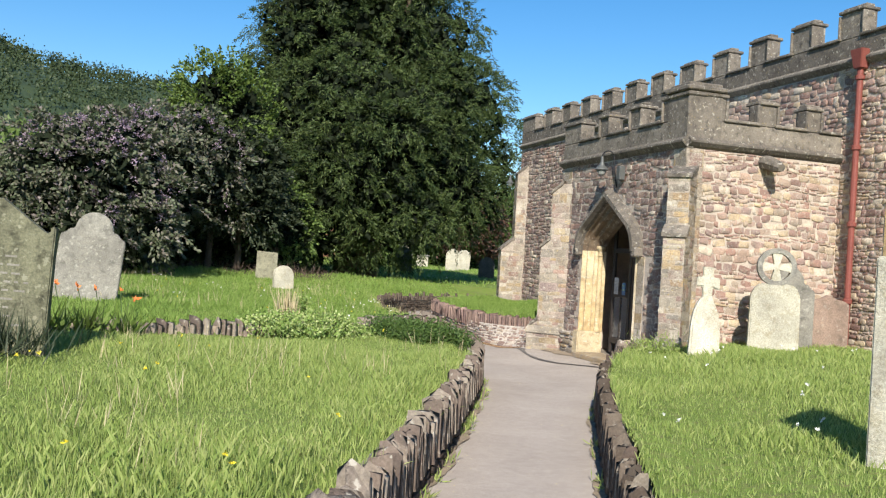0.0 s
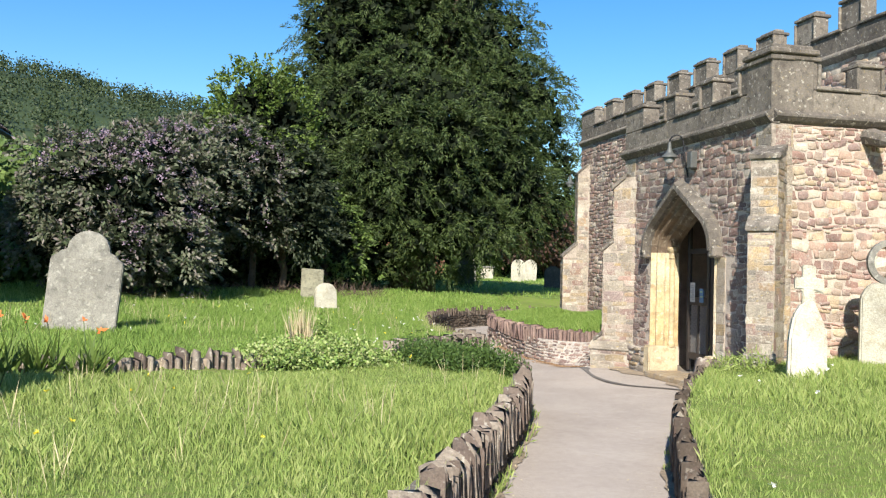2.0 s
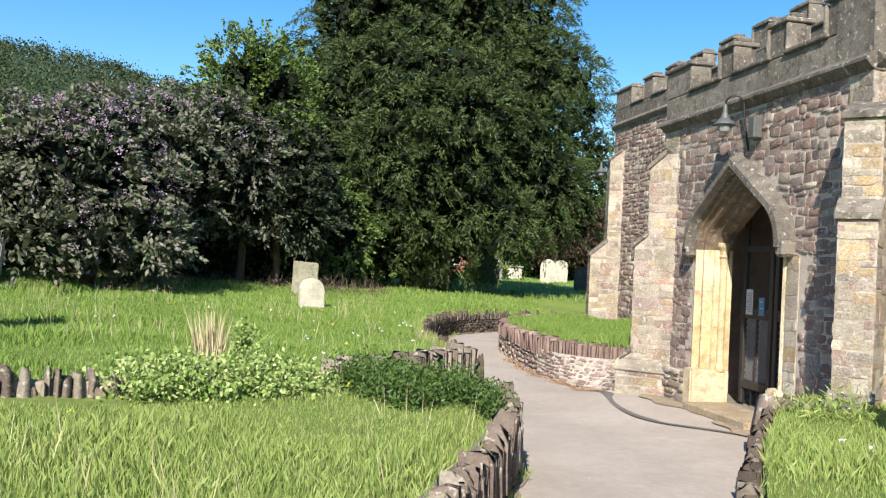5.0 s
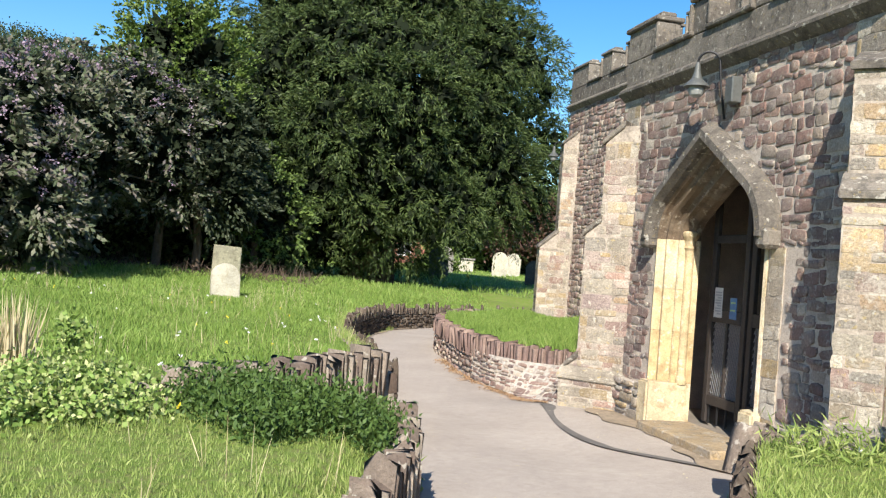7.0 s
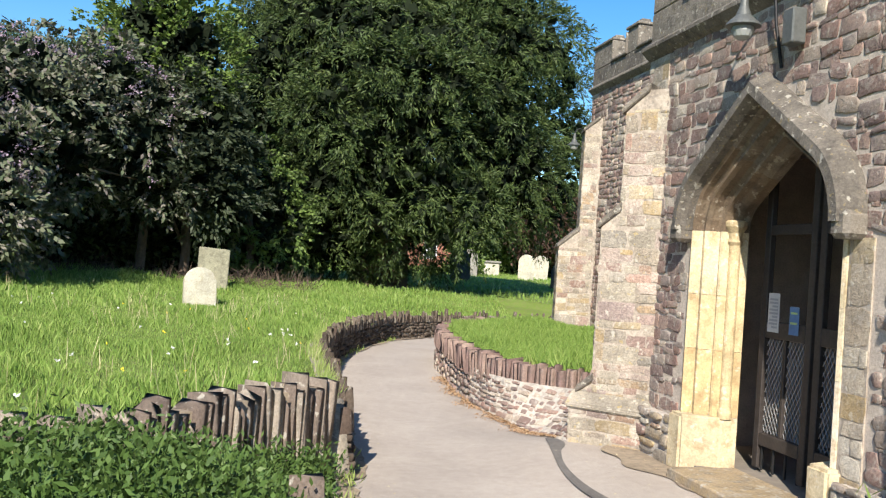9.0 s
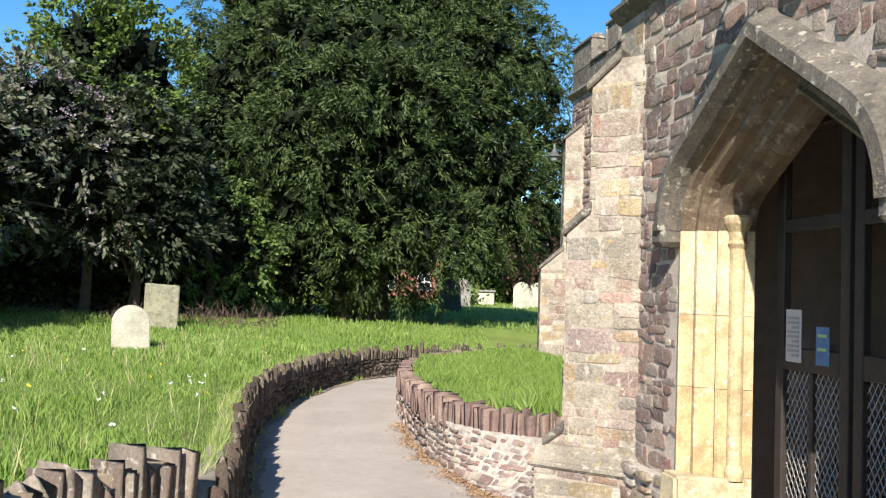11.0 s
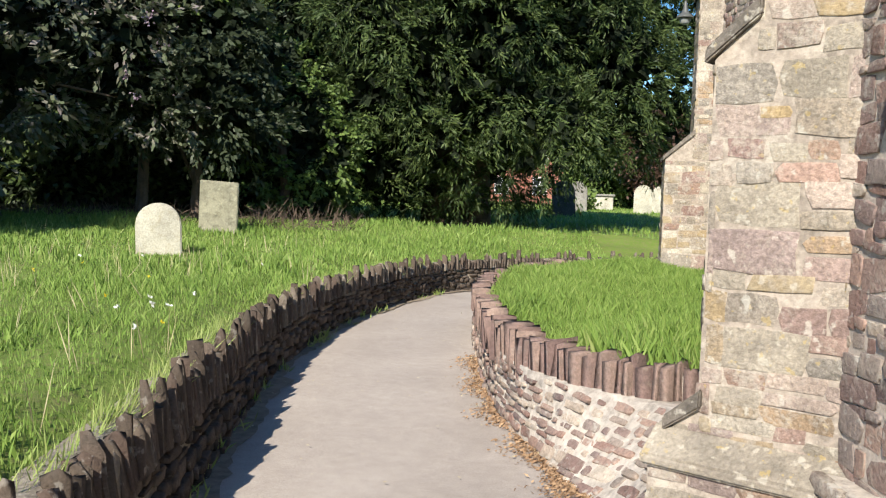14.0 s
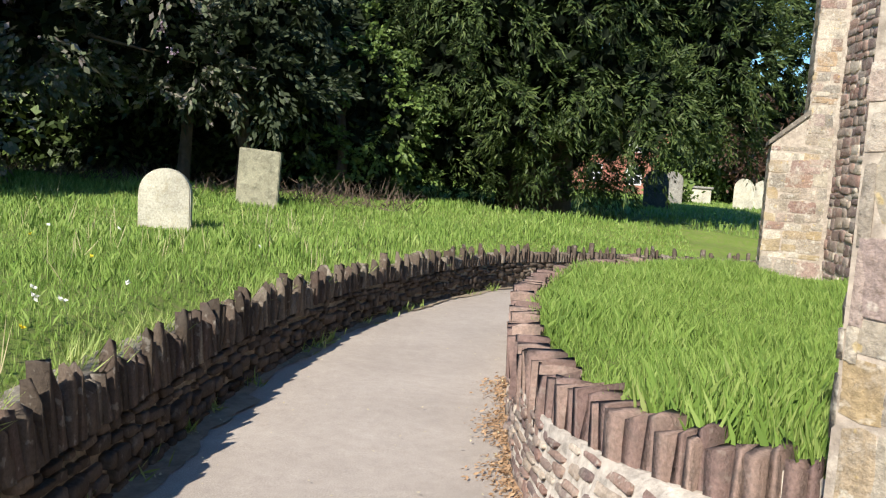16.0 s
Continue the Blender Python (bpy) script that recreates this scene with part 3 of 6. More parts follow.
# old tarmac patch and dusty strip in front of the doorway
patch = smooth([(2.68, 11.1), (2.35, 11.3), (2.03, 11.6), (1.7, 12.05), (1.56, 12.6), (1.6, 13.3), (1.75, 14.0), (1.93, 14.75)], 0.1, 7)
patch_z = path_z(patch[:, 0], patch[:, 1])
pw = np.c_[patch + np.c_[np.full(len(patch), 0.13 + 0.03 * np.sin(np.arange(len(patch)) * 0.7)), np.zeros(len(patch))], patch_z + 0.012]
pq = np.vstack([np.c_[patch, patch_z + 0.012], pw])
link("tarmac_edge", array_mesh("tarmac_edge", pq, np.array([(i, i + 1, i + 1 + len(patch), i + len(patch)) for i in range(len(patch) - 1)])), TARMAC, None, "dark tarmac seam curving round the porch threshold", "pavement", "structure")
ty = np.linspace(11.0, 14.6, 60)
tx = 2.30 + 0.10 * np.sin(ty * 3.1) + 0.05 * np.sin(ty * 9.7)
pq = np.vstack([np.c_[tx, ty, path_z(tx, ty) + 0.013], np.c_[np.full(60, 2.68), ty, np.full(60, 0.016)]])
link("threshold_dust", array_mesh("threshold_dust", pq, np.array([(i, i + 1, i + 61, i + 60) for i in range(59)])), EARTH, None, "dusty gravel along the foot of the porch wall", "pavement", "structure")


# ---- the church ----
FX, SY, NY = 2.66, 10.25, 14.55      # front of the porch, its south and north ends
AX = 5.5                             # outer face of the aisle wall
DC, HALF, SPRING, CAP = 12.5, 0.74, 1.93, 2.02  # doorway: middle, half width, springing, capitals


def arch_curve(n_arc=7):
    """Half of the doorway from the ground up to the point: (sideways, up, normal sideways, normal up)."""
    r, a_end = 0.25, radians(57)
    pts = [(HALF, 0.0, 1.0, 0.0), (HALF, 1.0, 1.0, 0.0), (HALF, SPRING, 1.0, 0.0)]
    for k in range(1, n_arc + 1):
        a = a_end * k / n_arc
        pts.append((HALF - r + r * math.cos(a), SPRING + r * math.sin(a), math.cos(a), math.sin(a)))
    x, z = pts[-1][0], pts[-1][1]
    pts.append((0.0, z + x / math.tan(a_end), math.cos(a_end), math.sin(a_end)))
    return pts


CURVE = arch_curve()


def arch_points(off, start=0):
    """The whole curve, offset outwards, south foot to north foot, as (y, z)."""
    half = []
    for i, (x, z, nx, nz) in enumerate(CURVE[start:]):
        if i == len(CURVE) - start - 1:
            half.append((0.0, z + off / nz))
        else:
            half.append((x + nx * off, z + nz * off))
    return [(DC - a, b) for a, b in half] + [(DC + a, b) for a, b in half[-2::-1]]


def sweep_arch(profile, start=0):
    """profile: (offset outwards, x). A moulding round the doorway."""
    bm = bmesh.new()
    lines = [[bm.verts.new((x, y, z)) for y, z in arch_points(o, start)] for o, x in profile]
    for a, b in zip(lines, lines[1:]):
        for i in range(len(a) - 1):
            bm.faces.new((a[i], a[i + 1], b[i + 1], b[i]))
    return bm


church = thing("church", Matrix.Identity(4), "medieval stone church with battlemented aisle and south porch", "church", "structure")
# porch front: one slab with the doorway cut up into it
hole = arch_points(0.26)
outline = [(FX, SY, -0.05), (FX, hole[0][0], -0.05)] + [(FX, y, z) for y, z in hole] + [(FX, hole[-1][0], -0.05), (FX, NY, -0.05), (FX, NY, 3.6), (FX, SY, 3.6)]
wall_front = part("wall_front", prism_bm(outline, (1, 0, 0), 0.42), MORTAR, church)
wall_side = part("wall_side", box_bm(FX + 0.42, AX + 0.3, SY, SY + 0.4, -0.05, 3.6), MORTAR, church)
wall_north = part("wall_porch_north", box_bm(FX + 0.42, AX + 0.3, NY - 0.4, NY, -0.05, 3.6), MORTAR, church)
wall_aisle = part("wall_aisle", box_bm(AX, AX + 0.6, 3.0, 23.75, -0.25, 5.15), MORTAR, church)
part("wall_end", box_bm(AX + 0.6, 14, 23.2, 23.75, -0.25, 5.15), MORTAR, church)
part("porch_roof", box_bm(FX + 0.1, AX, SY + 0.1, NY - 0.1, 3.5, 3.62), LEAD, church)
part("aisle_roof", box_bm(AX + 0.1, 14, 3.0, 23.6, 5.0, 5.14), LEAD, church)
part("wall_inside", box_bm(AX - 0.15, AX - 0.01, SY + 0.4, NY - 0.4, -0.05, 3.5), RUBBLE, church)
part("porch_floor", box_bm(FX + 0.02, AX - 0.1, SY + 0.4, NY - 0.4, -0.04, 0.07), FLOORSTONE, church)
part("threshold", box_bm(FX - 0.28, FX + 0.3, 11.72, 13.15, 0.0, 0.09, 0.012), ASHLAR, church, "worn stone threshold slab")

# doorway mouldings
JAMB = [(0.265, FX + 0.34), (0.265, FX - 0.02), (0.235, FX - 0.03), (0.215, FX - 0.01), (0.21, FX + 0.035), (0.185, FX + 0.06), (0.165, FX + 0.035), (0.14, FX + 0.035), (0.125, FX + 0.07), (0.12, FX + 0.13), (0.09, FX + 0.16), (0.065, FX + 0.13), (0.045, FX + 0.14), (0.035, FX + 0.20), (0.012, FX + 0.23), (0.0, FX + 0.26), (0.0, FX + 0.34)]


def half_path(off):
    """Dense half curve of the doorway, offset outwards: distance, sideways, up."""
    pts = []
    for k, (x, z, nx, nz) in enumerate(CURVE):
        pts.append((0.0, z + off / nz) if k == len(CURVE) - 1 else (x + nx * off, z + nz * off))
    return pts


def jamb_stone(sgn, s0, s1, mat):
    """One block of the doorway moulding between two stations along the curve."""
    bm = bmesh.new()
    stations = [s0 + 0.0015] + [s for s in range(int(s0) + 1, 99) if s < s1 - 0.004] + [s1 - 0.0015]
    rings = []
    for s in stations:
        ring_ = []
        for o, x in JAMB:
            h = half_path(o)
            k = min(int(s), len(h) - 2)
            t = s - k
            ring_.append(bm.verts.new((x, DC + sgn * (h[k][0] * (1 - t) + h[k + 1][0] * t), h[k][1] * (1 - t) + h[k + 1][1] * t)))
        rings.append(ring_)
    for a, b_ in zip(rings, rings[1:]):
        for k in range(len(JAMB)):
            bm.faces.new((a[k], a[(k + 1) % len(JAMB)], b_[(k + 1) % len(JAMB)], b_[k]))
    bm.faces.new(rings[0]), bm.faces.new(rings[-1][::-1])
    return part("jamb_stone", bm, mat, church)


for sgn in (-1, 1):
    for s0, s1 in ((0.0, 0.46), (0.46, 0.98), (0.98, 1.45), (1.45, 2.0), (2.0, 3.8), (3.8, 5.9), (5.9, 7.8), (7.8, 9.45), (9.45, 10.0)):
        jamb_stone(sgn, s0, s1, OCHRE if s0 < 2.0 else BROWNSTONE)
part("hood_mould", sweep_arch([(0.235, FX + 0.02), (0.24, FX - 0.09), (0.27, FX - 0.17), (0.34, FX - 0.165), (0.405, FX - 0.05), (0.41, FX + 0.02)], 2), PARAPET, church, "grey projecting hood mould over the arch")
for sgn in (-1, 1):
    y0 = DC + sgn * (HALF + 0.33)
    part("hood_stop", box_bm(FX - 0.15, FX + 0.02, y0 - 0.085, y0 + 0.085, SPRING - 0.1, SPRING + 0.07, 0.03), PARAPET, church, "carved stop of the hood mould")
    yb = DC + sgn * (HALF + 0.16)
    # plinth of the jamb, shaft and capital
    part("jamb_plinth", prism_bm([(FX - 0.10, DC + sgn * (HALF + 0.31), 0.0), (FX - 0.10, DC + sgn * (HALF + 0.10), 0.0), (FX + 0.18, DC + sgn * (HALF - 0.02), 0.0), (FX + 0.3, DC + sgn * (HALF - 0.02), 0.0), (FX + 0.3, DC + sgn * (HALF + 0.31), 0.0)], (0, 0, 1), 0.46, 0.02), OCHRE, church, "pale splayed base block of the doorway")
    c = (FX + 0.235, DC + sgn * (HALF + 0.02), 0)
    part("shaft", lathe_bm([(0.055, 0.45), (0.058, 0.5), (0.045, 0.54), (0.045, CAP - 0.2), (0.05, CAP - 0.19), (0.06, CAP - 0.17), (0.05, CAP - 0.15), (0.055, CAP - 0.1), (0.085, CAP - 0.05), (0.09, CAP - 0.015), (0.07, CAP)], 14, None, c), OCHRE, church, "slender stone shaft with a moulded capital")


def in_door(a, b, w, h):
    y = SY + a
    half_here = np.interp(b, [0, SPRING, 2.46, 3.02, 3.03], [HALF + 0.27, HALF + 0.34, 0.82, 0.0, -1])
    half_here = half_here + (0.24 if y < DC and b < 1.85 else 0.0)
    return abs(y - DC) - w < half_here and b - h < 3.03


front_cells = courses(NY - SY, 3.52, (0.045, 0.125), (0.06, 0.22), 0.009, lambda a, b, w, h: not in_door(a, b, w * 0.6, h) and not (a < 0.34) and not (a > NY - SY - 0.2), (0.002, 0.015))
front_cells.sort(key=lambda c: abs(SY + c[0] - 13.9) + 0.6 * abs(c[1] - 1.4))
place_pieces("stone", front_cells, STONES, RUBBLE, wall_front, (FX, SY, 0), (0, 1, 0), (-1, 0, 0), 300, "rubble_facing", turn=0.09)
side_cells = courses(AX - FX - 0.05, 3.5, (0.03, 0.125), (0.035, 0.20), 0.010, None, (0.0, 0.02))
place_pieces("stone", side_cells, STONES, RUBBLE_PINK, wall_side, (FX + 0.04, SY, 0), (1, 0, 0), (0, -1, 0), 0, "rubble_facing", turn=0.13)
aisle_cells = courses(23.7 - NY, 5.05, (0.06, 0.14), (0.08, 0.25), 0.009, lambda a, b, w, h: True, (0.006, 0.022))
place_pieces("stone", aisle_cells, STONES, RUBBLE, wall_aisle, (AX, NY, 0), (0, 1, 0), (-1, 0, 0), 0, "rubble_facing", turn=0.05)
aisle_s = courses(SY - 4.0, 5.05, (0.035, 0.12), (0.05, 0.19), 0.009, lambda a, b, w, h: not (a + 4.0 < 9.25 and b < 3.9), (0.006, 0.022))
place_pieces("stone", aisle_s, STONES, RUBBLE_PINK, wall_aisle, (AX, 4.0, 0), (0, 1, 0), (-1, 0, 0), 0, "rubble_facing_south", turn=0.10)

mid_cells = [(a, v + 3.4, w, h, d) for a, v, w, h, d in courses(NY - SY, 1.65, (0.06, 0.14), (0.08, 0.25), 0.009, None, (0.006, 0.022))]
place_pieces("stone", mid_cells, STONES, RUBBLE_PINK, wall_aisle, (AX, SY, 0), (0, 1, 0), (-1, 0, 0), 0, "rubble_facing_over_porch", turn=0.05)

# plinth course along the front, rough and pale with mortar
for y0, y1, nm in ((13.52, NY + 0.02, "plinth_north"), (SY, 11.4, "plinth_south")):
    pl = part(nm, box_bm(FX - 0.09, FX + 0.02, y0, y1, -0.02, 0.40, 0.01), MORTAR_WHITE, church)
    place_pieces("stone", courses(y1 - y0, 0.4, (0.07, 0.14), (0.12, 0.3), 0.02, None, (0.012, 0.04)), STONES, ASHLAR, pl, (FX - 0.09, y0, 0), (0, 1, 0), (-1, 0, 0))


WORN = [unit_stone(400 + i, 0.035 + 0.004 * i) for i in range(12)]


def quoins(parent, origin, u, nrm, width, z0, z1, mat=ASHLAR, ch=(0.09, 0.25), mixed=0.0, grey=0.0):
    cells = [(a, b + z0, w, h, d) for a, b, w, h, d in courses(width, z1 - z0, ch, (0.11, 0.30), 0.009, None, (0.001, 0.009))]
    lots = {mat: [], RED_WORN: [], OCHRE_WORN: [], PLINTH_STONE: []}
    for k, c in enumerate(cells):
        q = (k * 0.618 + origin[2] + c[0] * 3.7) % 1
        lots[PLINTH_STONE if (k * 0.377) % 1 < grey else RED_WORN if q < mixed else OCHRE_WORN if q > 0.86 else mat].append(c)
    for m, cs in lots.items():
        place_pieces("quoin", cs, WORN, m, parent, origin, u, nrm, turn=0.015)


# dressed strips at the porch corners
for y0, wd in ((SY - 0.02, 0.34), (NY - 0.40, 0.40)):
    strip = part("corner_strip", box_bm(FX - 0.012, FX + 0.05, y0, y0 + wd, 0.0, 3.52), BUTT_MORTAR, church)
    quoins(strip, (FX - 0.012, y0, 0), (0, 1, 0), (-1, 0, 0), wd, 0.4, 3.5)
strip = part("corner_strip", box_bm(FX, FX + 0.3, SY - 0.014, SY + 0.02, 0.0, 3.52), BUTT_MORTAR, church)
quoins(strip, (FX, SY - 0.014, 0), (1, 0, 0), (0, -1, 0), 0.3, 0.4, 3.5)


strip = part("jamb_strip", box_bm(FX - 0.010, FX + 0.05, DC - HALF - 0.49, DC - HALF - 0.268, 0.0, 1.84), BUTT_MORTAR, church)
quoins(strip, (FX - 0.010, DC - HALF - 0.49, 0), (0, 1, 0), (-1, 0, 0), 0.22, 0.05, 1.84, PALE_BLOCK)


def buttress(name, at, along, half, stages, label, strip_mat=ASHLAR, red_share=0.1, slope=0.9, plinth=0.0):
    """A stepped buttress: stages of (foot, head, reach); each head slopes back to the next reach."""
    d = Vector(along).normalized()
    s = Vector((-d.y, d.x, 0))
    o = Vector(at)
    back, back_in = -0.45, (half + 0.02 if abs(d.x * d.y) > 0.3 else 0.02)
    pr = [(back, stages[0][0])]
    for i, (z0, z1, reach) in enumerate(stages):
        nxt = stages[i + 1][2] if i + 1 < len(stages) else 0.0
        pr += [(reach, z0), (reach, z1), (nxt, z1 + (slope if nxt == 0 else 0.9) * (reach - nxt) + 0.02)]
    pr.append((back, pr[-1][1]))
    pts = [o + d * a - s * half + Vector((0, 0, z)) for a, z in pr]
    body = part(name, prism_bm(pts, s, 2 * half), BUTT_MORTAR, church, label)
    for i, (z0, z1, reach) in enumerate(stages):
        nxt = stages[i + 1][2] if i + 1 < len(stages) else 0.0
        quoins(body, o + d * reach - s * half, s, d, 2 * half, z0, z1, strip_mat, (0.06, 0.19), red_share * 0.4, 0.75 if d.y > 0.3 else 0.1)
        for sd in (-1, 1):
            quoins(body, o + s * half * sd - d * back_in, d, s * sd, reach + back_in, z0, z1, strip_mat, (0.06, 0.19), red_share, 0.12)
        # sloping weathering slab with a drip edge
        rise = (slope if nxt == 0 else 0.9) + 0.05
        slab = [o + d * (reach + 0.035) - s * (half + 0.03) + Vector((0, 0, z1 - 0.015)), o + d * (reach + 0.035) - s * (half + 0.03) + Vector((0, 0, z1 + 0.045)), o + d * (nxt - 0.02) - s * (half + 0.03) + Vector((0, 0, z1 + rise * (reach - nxt) + 0.08)), o + d * (nxt - 0.02) - s * (half + 0.03) + Vector((0, 0, z1 + rise * (reach - nxt)))]
        part("weathering", prism_bm(slab, s, 2 * half + 0.06, 0.008), PARAPET, body)
    if plinth:
        hp, far_end = half + plinth, stages[0][2] + 0.05
        foot = [o - d * back_in + s * a + Vector((0, 0, z)) for a, z in ((-hp, -0.15), (hp, -0.15), (hp, 0.30), (-hp, 0.30))]
        base = part("plinth_block", prism_bm(foot, d, far_end + back_in), BUTT_MORTAR, body)
        for sd in (-1, 1):
            quoins(base, o + s * hp * sd - d * back_in, d, s * sd, far_end + back_in, -0.12, 0.29, strip_mat, (0.07, 0.16), red_share, 0.2)
        quoins(base, o + d * far_end - s * hp, s, d, 2 * hp, -0.12, 0.29, strip_mat, (0.07, 0.16), red_share, 0.4)
        top = [o - d * back_in + s * a + Vector((0, 0, z)) for a, z in ((-hp - 0.03, 0.295), (hp + 0.03, 0.295), (hp + 0.03, 0.34), (half - 0.01, 0.45), (-half + 0.01, 0.45), (-hp - 0.03, 0.34))]
        part("plinth_course", prism_bm(top, d, far_end + back_in + 0.03, 0.012), PLINTH_STONE, body, "sloping lichened plinth course")
    return body


buttress("buttress_south", (FX + 0.03, SY + 0.03, 0), (-1, -1, 0), 0.16, [(0.0, 0.48, 0.62), (0.48, 2.15, 0.50), (2.15, 3.04, 0.38)], "stepped diagonal buttress of weathered limestone", slope=0.3)
buttress("buttress_north", (FX + 0.03, NY - 0.12, 0), (-1, 1, 0), 0.24, [(0.0, 0.44, 0.48), (0.44, 1.95, 0.37), (1.95, 3.0, 0.2)], "stepped diagonal buttress of mixed lichened stone", ASHLAR, 0.4, plinth=0.10)
buttress("buttress_aisle", (AX, 23.35, 0), (-1, 0.25, 0), 0.28, [(0.0, 2.0, 0.62), (2.0, 4.25, 0.26)], "tall stepped buttress at the end of the aisle")


# ---- battlements ----
def parapet_run(name, at, along, out, length, z, gaps, hw, sill, top, reach=0.10, thick=0.26):
    """A moulded string course and a battlemented wall. gaps: from, to along the run."""
    a, o = Vector(along).normalized(), Vector(out).normalized()
    base = Vector(at)

    def bar(s0, s1, o0, o1, z0, z1, nm, lab="", bev=0.012, parent=None):
        bm = bmesh.new()
        c = [base + a * s + o * q + Vector((0, 0, zz)) for s in (s0, s1) for q in (o0, o1) for zz in (z0, z1)]
        v = [bm.verts.new(p) for p in c]
        for f in ((0, 1, 3, 2), (4, 6, 7, 5), (0, 4, 5, 1), (2, 3, 7, 6), (0, 2, 6, 4), (1, 5, 7, 3)):
            bm.faces.new([v[k] for k in f])
        bmesh.ops.recalc_face_normals(bm, faces=bm.faces)
        bmesh.ops.bevel(bm, geom=bm.edges[:], offset=bev, segments=1, affect="EDGES")
        return part(nm, bm, PARAPET, parent or church, lab)

    body = bar(0, length, -thick, 0.015, z + 0.11, z + sill, name, "grey lichened stone parapet")
    prof = [(0.0, -0.03), (reach * 0.45, 0.0), (reach, 0.055), (reach, 0.085), (0.03, 0.14), (-0.1, 0.15)]
    bm = bmesh.new()
    rows = [[bm.verts.new(base + a * s + o * q + Vector((0, 0, z + zz))) for q, zz in prof + [(-0.1, -0.03)]] for s in (-0.01, length + 0.01)]
    k = len(rows[0])
    for i in range(k):
        bm.faces.new((rows[0][i], rows[0][(i + 1) % k], rows[1][(i + 1) % k], rows[1][i]))
    bm.faces.new(rows[0]), bm.faces.new(rows[1][::-1])
    part("string_course", bm, PARAPET, body, "moulded string course with a dark drip edge")
    edges = [0.0] + [v for g in gaps for v in g] + [length]
    for s0, s1 in zip(edges[::2], edges[1::2]):
        if s1 - s0 < 0.05:
            continue
        ht = top + rng.uniform(-0.015, 0.015)
        mer = bar(s0, s1, -thick, 0.012, z + sill + 0.004, z + ht - 0.07, "merlon", parent=body)
        bar(s0 - 0.035, s1 + 0.035, -thick - 0.03, 0.05, z + ht - 0.075, z + ht - 0.02, "coping", parent=body)
        bar(s0 - 0.01, s1 + 0.01, -thick * 0.75, -0.02, z + ht - 0.022, z + ht + 0.03, "coping_ridge", parent=body)
    for s0, s1 in gaps:
        bar(s0 - 0.03, s1 + 0.03, -thick - 0.02, 0.055, z + sill + 0.0, z + sill + 0.05, "crenel_sill", parent=body)
        for e in (s0 + 0.018, s1 - 0.018):
            bar(e - 0.022, e + 0.022, -thick * 0.7, 0.045, z + sill + 0.045, z + top - 0.09, "crenel_moulding", parent=body)
    return body


parapet_run("parapet_front", (FX, SY - 0.02, 0), (0, 1, 0), (-1, 0, 0), NY - SY + 0.04, 3.55, [(0.72, 1.42), (1.76, 2.52), (2.85, 3.62)], 0.4, 0.42, 0.84)
parapet_run("parapet_side", (FX + 0.02, SY, 0), (1, 0, 0), (0, -1, 0), AX - FX + 0.1, 3.55, [(0.62, 1.22), (1.55, 2.12), (2.38, 2.85)], 0.4, 0.42, 0.84)
for x0, x1, y0, y1, z0, z1 in ((FX - 0.02, FX + 0.58, SY - 0.03, SY + 0.55, 3.66, 4.46), (FX - 0.07, FX + 0.63, SY - 0.08, SY + 0.6, 4.40, 4.47), (FX - 0.01, FX + 0.57, SY - 0.02, SY + 0.54, 4.465, 4.53)):
    part("corner_block", box_bm(x0, x1, y0, y1, z0, z1, 0.015), PARAPET, church, "taller corner block of the parapet")
gaps, s = [], 0.55
while s < 18.4:
    gaps.append((s, s + 0.68))
    s += 1.17
parapet_run("parapet_aisle", (AX, 4.0, 0), (0, 1, 0), (-1, 0, 0), 19.75, 5.08, gaps, 0.4, 0.45, 0.95)
part("parapet_end", box_bm(AX + 0.27, 14, 23.5, 23.76, 5.1, 5.6), PARAPET, church)

# rainwater pipe in the corner of porch and aisle, and the window surround beyond it
pipe = thing("downpipe", Matrix.Identity(4), "red painted cast iron downpipe beside the porch", "downpipe")
px, py = AX - 0.09, SY - 0.42
part("pipe", tube_bm([(px, py, 0.3), (px, py, 5.0)], 0.048, 12), REDPIPE, pipe)
part("hopper", prism_bm([(px - 0.11, py - 0.13, 5.28), (px - 0.11, py + 0.13, 5.28), (px - 0.07, py + 0.08, 4.98), (px - 0.07, py - 0.08, 4.98)], (1, 0, 0), 0.16, 0.01), REDPIPE, pipe)
for zc in (1.3, 2.5, 3.7, 4.8):
    part("collar", lathe_bm([(0.058, zc), (0.072, zc + 0.01), (0.072, zc + 0.07), (0.058, zc + 0.08)], 12, None, (px, py, 0)), REDPIPE, pipe)
win = part("window_surround", prism_bm([(AX - 0.02, 9.25, 0.9), (AX - 0.02, 9.0, 0.9), (AX - 0.02, 9.0, 3.1), (AX - 0.02, 8.4, 3.55), (AX - 0.02, 8.4, 3.85), (AX - 0.02, 9.25, 3.3)], (1, 0, 0), 0.15, 0.02), OCHRE, church, "ochre stone window surround in the aisle")
gar = tube_bm([(4.05, SY + 0.1, 3.42), (4.05, SY - 0.12, 3.40), (4.06, SY - 0.3, 3.34), (4.06, SY - 0.42, 3.30)], [0.12, 0.115, 0.10, 0.06], 8)
part("water_spout", gar, PARAPET, church, "weathered stone water spout")

# ---- the doorway gates ----
gate_x = FX + 0.46


